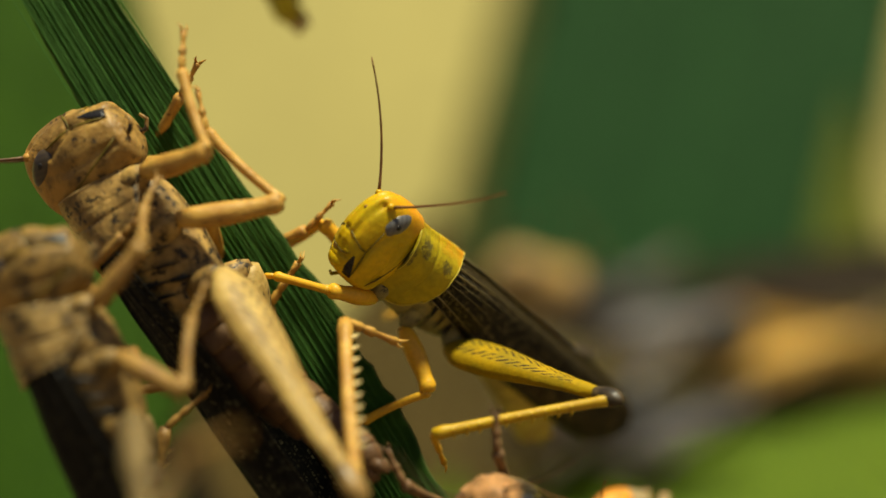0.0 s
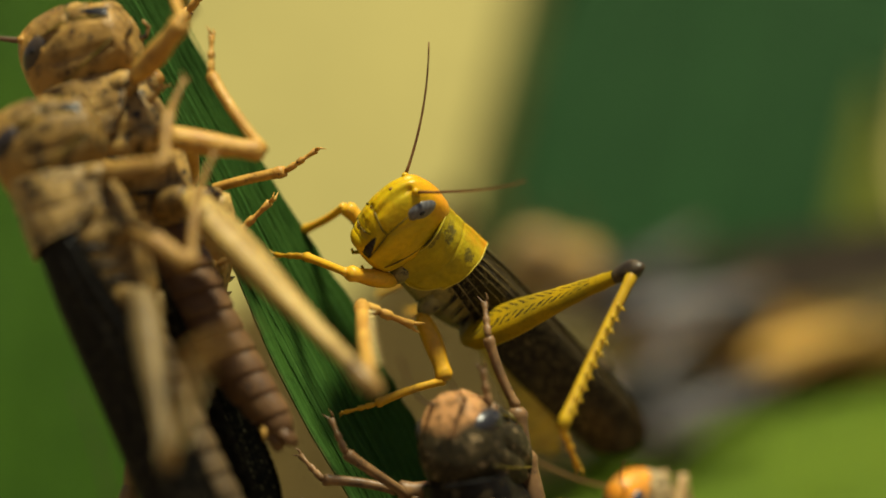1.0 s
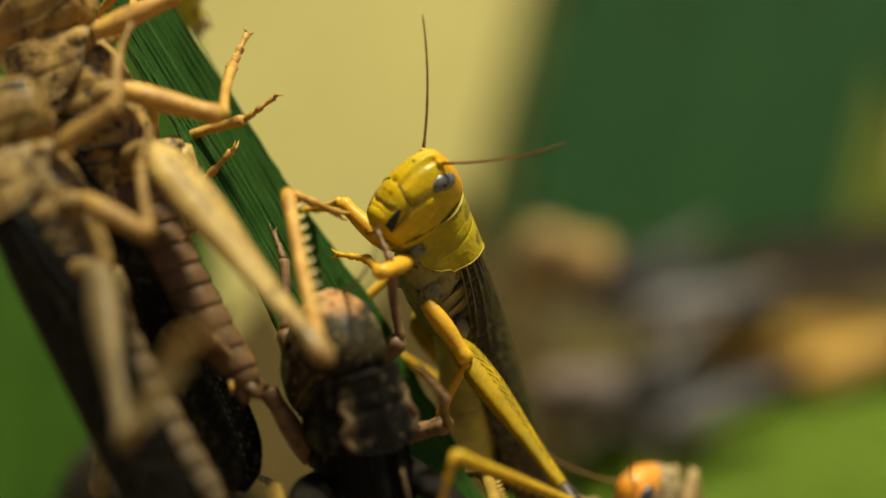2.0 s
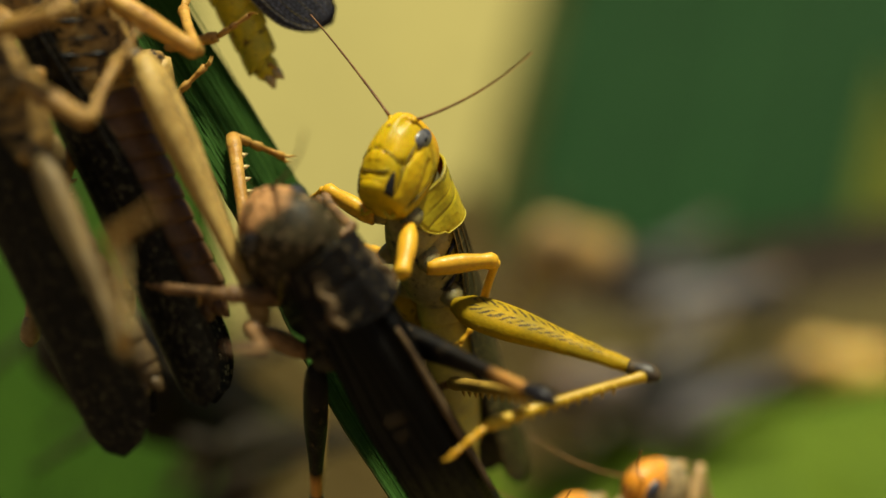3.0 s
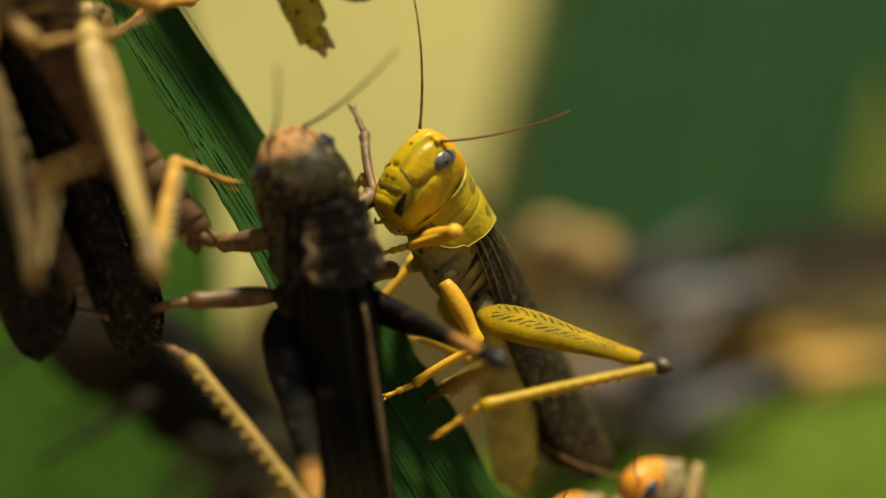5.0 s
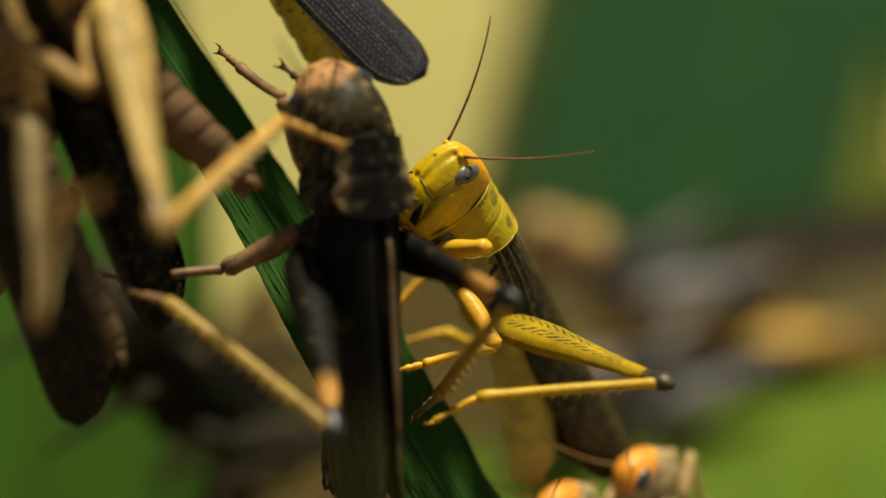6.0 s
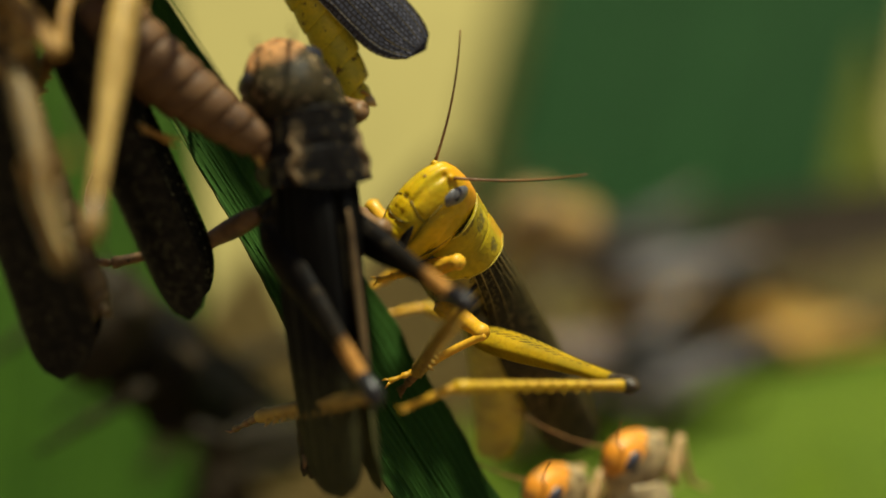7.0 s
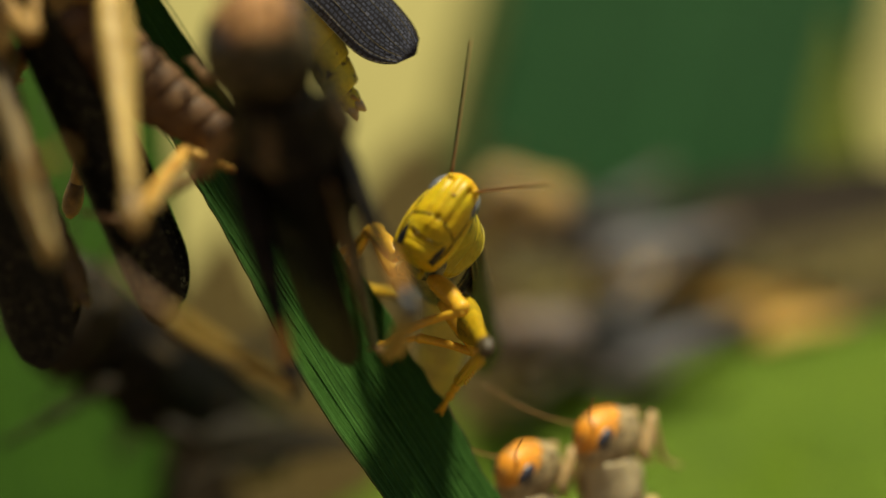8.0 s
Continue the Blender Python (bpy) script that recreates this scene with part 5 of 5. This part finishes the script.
def stance(head, tail, back, k):
    """Pose of a locust out of where its head and its wing tips are and which way its back faces."""
    h, t = spot(*head), spot(*tail)
    x = (h - t).normalized()
    u = Vector(back)
    z = (u - x * u.dot(x)).normalized()
    m = Matrix((x, z.cross(x), z)).transposed().to_4x4()
    m.translation = h - x * 13 * MM * k
    return m


def set_going(made, body, legs=None, feelers=None, nods=None, sags=None):
    """Key a locust: its body, then each leg and feeler towards its places in the world."""
    k = made["k"]
    flat = [(r[0], (*r[1], *r[2], *r[3])) for r in body]
    at = {}
    for t in TIMES:
        v = glide(flat, t)
        at[t] = stance(v[0:3], v[3:6], v[6:9], k)
    walk(made["thing"], [(t, at[t]) for t in TIMES])
    for key, rows in (legs or {}).items():
        tab = [(r[0], r[1:]) for r in rows]
        out = ([], [], [])
        for t in TIMES:
            v = glide(tab, t)
            inv = at[t].inverted()
            for lane, m in zip(out, leg_poses(key, inv @ spot(*v[0:3]), inv @ spot(*v[3:6]), k, made["thigh"], made["splay"] * max(0.0, min(1.0, (2.6 - t) / 0.8)), made["forward"], made["limb"], inv.to_3x3() @ Vector(made["toe"]) if made["toe"] else None, made["low"])):
                lane.append((t, m))
        for ob, lane in zip(made["legs"][key], out):
            walk(ob, lane)
    heads = {t: Matrix.Translation(NECK * MM * k) for t in TIMES}
    if nods:
        for t in TIMES:
            p, y, r = glide(nods, t)
            heads[t] = Matrix.Translation(NECK * MM * k) @ pose(0, 0, 0, r, p, y)
        walk(made["head"], [(t, heads[t]) for t in TIMES])
    if sags:   # the abdomen hangs away from the wings
        joint = Matrix.Translation(Vector((-5.5, 0, -0.9)) * MM * k)
        walk(made["abdomen"], [(t, joint @ pose(0, 0, 0, 0, -float(glide(sags, t)[0]), 0) @ joint.inverted()) for t in TIMES])
    for key, rows in (feelers or {}).items():
        tab = [(r[0], r[1:]) for r in rows]
        base = (Vector(FEELERS[key]) - NECK) * MM * k * made["head_size"]
        lane = []
        for t in TIMES:
            tip = (at[t] @ heads[t]).inverted() @ spot(*glide(tab, t))
            lane.append((t, aim(base, tip, Vector((-1, 0, 0.2)))))
        walk(made["feelers"][key], lane)


def blade_mesh(below, above, width, ribs=0, cols=40, rows=110, bow=0.0, arch=0.0, bites=(), seed=0, gutter=1.0, swell=0.0):
    """A long leaf: x along it from -below to above, y across; ribbed, gutter-shaped, with bitten edges (place, side, depth, length)."""
    bm = bmesh.new()
    uv = bm.loops.layers.uv.new("map")
    grid = []
    for i in range(rows + 1):
        u = i / rows
        x = -below + (below + above) * u
        taper = min(1.0, 0.35 + 2.5 * u) * (1 - max(0, (u - 0.55) / 0.45) ** 2.2)
        half = max(0.15, width / 2 * taper) * (1 + swell * max(0.0, min(1.0, (8 - x) / 18)) * max(0.0, min(1.0, (40 + x) / 20)))
        line = []
        for k in range(cols + 1):
            w = -1 + 2 * k / cols
            lim = half
            for place, side, depth, size in bites:
                if w * side > 0:
                    q = (x - place) / size
                    if abs(q) < 1:
                        lim -= depth * math.sqrt(1 - q * q) * (0.85 + 0.3 * noise.noise(Vector((x * 1.9, side, seed))))
            lim += 0.16 * noise.noise(Vector((x * 0.9, w > 0, seed + 3))) + 0.08 * noise.noise(Vector((x * 3.1, w > 0, seed)))
            y = w * lim
            z = gutter * 0.10 * abs(y) + 0.35 * math.exp(-(y / (0.05 * width)) ** 2) * (-1) + arch * (x / 100) ** 2
            z += 0.10 * (1 if k % 2 else -1) if ribs else 0
            z += 0.5 * noise.noise(Vector((x * 0.04, y * 0.12, seed + 9)))
            line.append(bm.verts.new((x, y + bow * (x / 100) ** 2, z)))
        grid.append(line)
    for i in range(rows):
        for k in range(cols):
            f = bm.faces.new((grid[i][k], grid[i + 1][k], grid[i + 1][k + 1], grid[i][k + 1]))
            for loop, (p, q) in zip(f.loops, ((i, k), (i + 1, k), (i + 1, k + 1), (i, k + 1))):
                loop[uv].uv = (p / rows, q / cols)
    bmesh.ops.solidify(bm, geom=list(bm.faces), thickness=0.25)
    return bm


def thing_mesh(name, bm, material, label, category, group="", kind=""):
    return tagged(part(name, scaled(bm, MM), material, None), label, category, group, kind)


# ---- the place ----
SOIL = plain_ground("soil", (0.11, 0.075, 0.042), (0.17, 0.12, 0.065), 30)
PANEL = plain_ground("buff_panel", (0.265, 0.215, 0.05), (0.32, 0.262, 0.066), 6, rough=0.8, bump=0.1)
GREEN = blade_skin("reed_leaf", (0.035, 0.1, 0.011), (0.055, 0.14, 0.016), (0.10, 0.23, 0.045), lines=14, dry=(0.16, 0.17, 0.05))
DEEP = blade_skin("deep_green_leaf", (0.021, 0.088, 0.019), (0.027, 0.105, 0.022), (0.034, 0.115, 0.026), lines=18, through_light=0.1)
OLIVE = blade_skin("olive_leaf", (0.125, 0.135, 0.03), (0.16, 0.17, 0.038), (0.18, 0.19, 0.05), lines=18, through_light=0.1)
FRESH = blade_skin("fresh_green_leaf", (0.16, 0.26, 0.007), (0.215, 0.325, 0.01), (0.24, 0.34, 0.028), lines=18, through_light=0.08)
RIB = shell("leaf_vein", (0.034, 0.11, 0.015), (0.055, 0.155, 0.022), rough=0.6, glow=0.0, shine=0.2)
MIDGREEN = blade_skin("mid_green_leaf", (0.048, 0.122, 0.0035), (0.066, 0.156, 0.0045), (0.078, 0.175, 0.012), lines=18, through_light=0.15)
STRAW = blade_skin("dry_leaf", (0.125, 0.085, 0.022), (0.19, 0.125, 0.032), (0.225, 0.155, 0.042), lines=16)

bm = bmesh.new()
bmesh.ops.create_grid(bm, x_segments=60, y_segments=60, size=1.0)
for v in bm.verts:
    far = max(abs(v.co.x), abs(v.co.y))
    v.co.z = 0.006 * noise.noise(v.co * 5) * max(0.0, 1 - far ** 4) - 0.004
    v.co.xy *= 1 + 1500 * max(0, far - 0.7) ** 2
ground = part("ground", bm, SOIL, None)
tagged(ground, "brown bare soil under the leaves", "ground", "", "structure")

bm = bmesh.new()
bmesh.ops.create_cube(bm, size=1.0, matrix=Matrix.Translation((0, 0.46, LENS)) @ pose(0, 0, 0, -42, 0, 0) @ Matrix.Diagonal((2.4, 0.02, 0.5, 1)))
bmesh.ops.bevel(bm, geom=list(bm.edges), offset=0.003, segments=2)
back_wall = part("wall_back", bm, PANEL, None, smooth=False)
tagged(back_wall, "plain buff yellow board leaning behind the plants", "wall", "", "structure")


def stand_blade(label, material, base, tip, width, facing, category="leaf", ribs=0, arch=0.0, bow=0.0, seed=1, bites=(), gutter=1.0):
    """A leaf that grows from base to tip, its face turned to facing."""
    b, t = spot(*base), spot(*tip)
    length = (t - b).length / MM
    ob = thing_mesh("leaf_blade", blade_mesh(0, length, width, ribs, 24, 60, bow, arch, bites, seed, gutter), material, label, category, "leaves")
    x = (t - b).normalized()
    f = Vector(facing)
    z = (f - x * f.dot(x)).normalized()
    m = Matrix((x, z.cross(x), z)).transposed().to_4x4()
    m.translation = b
    ob.matrix_basis = m
    part("midrib", scaled(tube([(length * q / 20, 0, -0.2 + arch * (length * q / 2000) ** 2) for q in range(20)], [width * 0.02 * (1.05 - q / 20) for q in range(20)], 8), MM), material, ob)
    return ob


# the leaf that they sit on
main_leaf = thing_mesh("leaf_blade", blade_mesh(215, 95, 13.5, 1, 44, 220, 0.0, 0.0,
                       [(-17, -1, 0.9, 2.4), (-21, -1, 0.7, 1.6), (-4, -1, 0.4, 2), (-33, -1, 0.6, 3), (20, 1, 0.8, 3)], 4, 1.0, 0.22), GREEN,
                       "long dark green ribbed leaf with chewed edges", "leaf", "leaves")

for j in range(15):   # raised veins along the blade
    y = -5.4 + 10.8 * j / 14 + 0.18 * math.sin(j * 5.1)
    line = [(-150 + 4 * q, y * (1 - max(0, (-150 + 4 * q - 20) / 120) ** 2), 0.10 * abs(y) + 0.12 + 0.5 * noise.noise(Vector(((-150 + 4 * q) * 0.04, y * 0.12, 13)))) for q in range(57)]
    part("vein", scaled(tube(line, [(0.15 if j == 7 else 0.075) * (0.8 + 0.4 * noise.noise(Vector((q * 0.3, j * 2.7, 5)))) for q in range(57)], 5), MM), RIB, main_leaf)
stand_blade("broad dark green leaf standing behind", DEEP, (15, 205, -165), (134, 400, 300), 87, (0, -1, 0.3), seed=11, gutter=0.3)
stand_blade("olive-green leaf standing far behind", OLIVE, (6, 262, -165), (122, 410, 280), 84, (0, -1, 0.3), seed=19)
stand_blade("broad dark green leaf standing behind", DEEP, (112, 230, -165), (146, 330, 30), 60, (-0.2, -1, 0.3), seed=17)
for x, lean, top, w, sd in ((28, 4, -37, 40, 12), (52, 14, -34, 46, 22), (78, 8, -31, 46, 23), (104, 10, -27, 48, 24)):
    stand_blade("bright green leaf low behind the locusts", FRESH, (x, 75, -165), (x + lean, 185, top + 8), w, (-0.2, -1, 0.5), seed=sd)
stand_blade("mid-green leaf behind the brown locusts", MIDGREEN, (-72, 60, -165), (-66, 160, 90), 66, (0.1, -1, 0.1), seed=13)
for x, lean, top, w, y, sd in ((-6, 10, 14, 62, 190, 14), (-44, 14, -4, 44, 150, 31), (16, -10, -14, 40, 210, 32), (-66, -6, 6, 40, 170, 33)):
    stand_blade("withered brown leaf standing low", STRAW, (x, y - 60, -165), (x + lean, y + 20, top), w, (0.1, -1, 0.2), seed=sd)

DUSK = blade_skin("dark_withered_leaf", (0.05, 0.034, 0.018), (0.075, 0.05, 0.026), (0.09, 0.06, 0.03), lines=14)
stand_blade("dark withered leaf bent across far behind", DUSK, (45.7, 198, -6.8), (114.4, 206, 4.2), 15, (0, -0.9, 0.4), seed=49)
stand_blade("dark withered leaf standing low", DUSK, (-33, 100, -165), (-36.7, 112, -22.6), 34, (0.1, -1, 0.2), seed=51)
UMBER = blade_skin("umber_leaf", (0.145, 0.11, 0.03), (0.2, 0.15, 0.04), (0.225, 0.17, 0.05), lines=14)
stand_blade("withered umber leaf fallen across the stems", UMBER, (-30, 205, -30), (165, 236, -4), 44, (0, -0.8, 0.7), seed=41)
stand_blade("withered umber leaf fallen across the stems", UMBER, (20, 190, -34), (150, 214, -26), 30, (0, -0.7, 0.8), seed=42)
stand_blade("bright green leaf low behind the locusts", FRESH, (2, 70, -165), (8, 165, -34), 40, (-0.2, -1, 0.5), seed=43)

stand_blade("bright green leaf low behind the locusts", FRESH, (116, 60, -165), (98, 160, -33), 62, (-0.2, -1, 0.5), seed=45)
stand_blade("bright green leaf low behind the locusts", FRESH, (62, 55, -165), (70, 150, -40), 58, (-0.2, -1, 0.5), seed=46)
stand_blade("broad bright green leaf leaning across behind", FRESH, (-22, 122, -68), (190, 175, -26), 56, (0, -0.8, 0.6), seed=47)
LEMON = blade_skin("pale_olive_leaf", (0.24, 0.27, 0.035), (0.3, 0.33, 0.045), (0.33, 0.36, 0.07), lines=18)
stand_blade("pale olive narrow leaf standing behind", LEMON, (88, 190, -165), (95, 250, 40), 26, (-0.2, -1, 0.3), seed=44)

# ---- the locusts ----
yellow = build_locust("bright yellow locust with orange legs clinging to the green leaf", "yellow", droop=5.5, thigh_length=1.08, thin=1.0)
for ob, m in zip(yellow["legs"]["rh"], leg_poses("rh", Vector((-25, -4.5, 0.5)) * MM, Vector((-8, -6, -4)) * MM, 1.0, 1.08)):   # folded under the far wing
    ob.matrix_basis = m
dark = build_locust("blackish brown locust with a russet head climbing the leaf", "dark", 1.15, tail=26.0, belly=22.0, slim=0.84, thigh_length=0.97, hip_forward=5.0, broad_head=1.32, shoulders=1.25, wing_girth=0.98, head_size=1.08)
brown = build_locust("large tan-brown locust with black wings on the leaf edge", "brown", 1.2, belly=25.0, droop=5.2, thigh_length=1.14, limb=1.18, toe=(0.85, 0.3, -0.35), hip_low=2.4, wing_height=0.74)
tan = build_locust("sandy brown locust with sooty wings beside the leaf", "tan", 1.1)
upper = build_locust("locust with a yellow belly and slate-grey wings above the others", "lemon", 0.95, True, 36, 33, 9.0, thin=1.6)


def still(label, coat, head, tail, back, k=1.0, group="locusts in the background"):
    m = build_locust(label, coat, k, False, group=group, tuck=0.4 if coat == "orange" else 1.0)
    m["thing"].matrix_basis = stance(head, tail, back, k)
    return m


still("cream locust with a bright orange head", "orange", (26, 22, -30), (31, 32, -78), (-0.6, -0.7, 0.1), 0.86)
still("cream locust with an orange head and dark eyes", "orange", (16, 20, -34), (17, 32, -82), (-0.55, -0.75, 0.1), 0.86)
still("locust with an amber head and violet-grey wings resting behind", "violet", (19, 158, -1), (64, 190, -9), (0.1, -0.45, 0.9), 1.2)
still("slate-grey locust with a dull buff head resting low behind", "slate", (21, 140, -25), (60, 165, -22), (0.1, -0.5, 0.87), 1.1)
crawler = build_locust("dark locust crawling low behind the leaf", "sooty", 1.45, False, tail=22.0, belly=20.0, group="locusts in the background", girth=1.5)
walker = build_locust("amber-brown locust walking far behind", "amber", 1.25, False, group="locusts in the background")
WALKER_BODY = [
    (0, (43.2, 192, -8.8), (95.4, 204, -12.3), (0.05, -0.4, 0.9)),
    (0.5, (41.1, 192, -11.5), (93.3, 204, -15.1), (0.05, -0.4, 0.9)),
    (1.7, (42.2, 192, -12.6), (94.3, 204, -15.2), (0.05, -0.4, 0.9)),
    (2.8, (69.9, 192, -23.7), (122.6, 204, -24.9), (0.05, -0.4, 0.9)),
    (3, (71.7, 192, -24.4), (124.4, 204, -25.7), (0.05, -0.4, 0.9)),
    (4, (71.5, 192, -28.6), (124.1, 204, -33.3), (0.05, -0.4, 0.9)),
    (5.3, (34, 192, -9.8), (88.1, 204, -21.1), (0.05, -0.4, 0.9)),
    (5.5, (33.2, 192, -9.4), (87.3, 204, -21.8), (0.05, -0.4, 0.9)),
    (6.5, (36, 192, -12.2), (90.2, 204, -22.5), (0.05, -0.4, 0.9)),
    (8, (42.3, 192, -17.3), (96.9, 204, -26.7), (0.05, -0.4, 0.9)),
]
YELLOW_SAGS = [(0.0, (5,)), (1.7, (7,)), (4.2, (9,)), (8.0, (9,))]
BROWN_SAGS = [(0.0, (4,)), (0.5, (4,)), (1.0, (-2,)), (1.7, (-4,)), (2.8, (-8,)), (4.2, (-8,)), (5.3, (10,)), (8.0, (16,))]
CRAWLER_BODY = [
    (0, (-38.6, 62, -44.5), (4.9, 80, -60.1), (0.2, -0.5, 0.85)),
    (1.5, (-43.1, 62, -44.6), (0.2, 80, -60.1), (0.2, -0.5, 0.85)),
    (2.8, (-49.0, 62.0, -14.0), (-19.5, 104.0, -31.5), (0.2, -0.5, 0.85)),
    (4, (-49.4, 62.0, -13.3), (-22.6, 104.0, -30.8), (0.2, -0.5, 0.85)),
    (5.5, (-46.0, 62.0, -11.2), (-18.9, 104.0, -31.1), (0.2, -0.5, 0.85)),
    (7, (-44.9, 62.0, -14.2), (-16.8, 104.0, -34.5), (0.2, -0.5, 0.85)),
    (8, (-44.9, 62.0, -16.5), (-12.4, 104.0, -38.9), (0.2, -0.5, 0.85)),
]
DARK_NODS = [(0.0, (20, 0, 0)), (1.0, (30, 0, 0)), (1.7, (44, 0, 0)), (3.0, (46, 0, -16)), (4.2, (46, 0, -16)), (5.3, (44, 0, -24)), (7.5, (44, 0, -24)), (8.0, (48, 0, 0))]
DARK_SAGS = [(0.0, (0,)), (4.2, (2,)), (5.3, (13,)), (7.0, (15,)), (7.5, (18,)), (8.0, (18,))]


def motions():
    set_going(yellow, YELLOW_BODY, {"lh": YELLOW_LH, "lm": YELLOW_LM, "lf": YELLOW_LF, "rf": YELLOW_RF}, {"ar": YELLOW_AR, "al": YELLOW_AL}, YELLOW_NODS, YELLOW_SAGS)
    set_going(dark, DARK_BODY, {"rh": DARK_RH, "lh": DARK_LH, "rf": DARK_RF, "rm": DARK_RM, "lf": DARK_LF, "lm": DARK_LM}, {"ar": DARK_AR, "al": DARK_AL}, DARK_NODS, DARK_SAGS)
    set_going(brown, BROWN_BODY, {"rh": BROWN_RH, "rm": BROWN_RM, "rf": BROWN_RF}, sags=BROWN_SAGS)
    set_going(tan, TAN_BODY, {"rm": TAN_RM, "rf": TAN_RF, "rh": TAN_RH})
    set_going(upper, UPPER_BODY)
    set_going(walker, WALKER_BODY)
    set_going(crawler, CRAWLER_BODY)
    rows = []
    for t in TIMES:
        v = glide([(r[0], (*r[1], *r[2], r[3])) for r in LEAF_LINE], t)
        a, b = spot(*v[0:3]), spot(*v[3:6])
        x = (a - b).normalized()
        z = (Vector((0, -1, 0)) - x * x.dot(Vector((0, -1, 0)))).normalized()
        m = Matrix((x, z.cross(x), z)).transposed().to_4x4() @ pose(0, 0, 0, v[6], 0, 0)
        m.translation = (a + b) / 2
        rows.append((t, m))
    walk(main_leaf, rows)


motions()
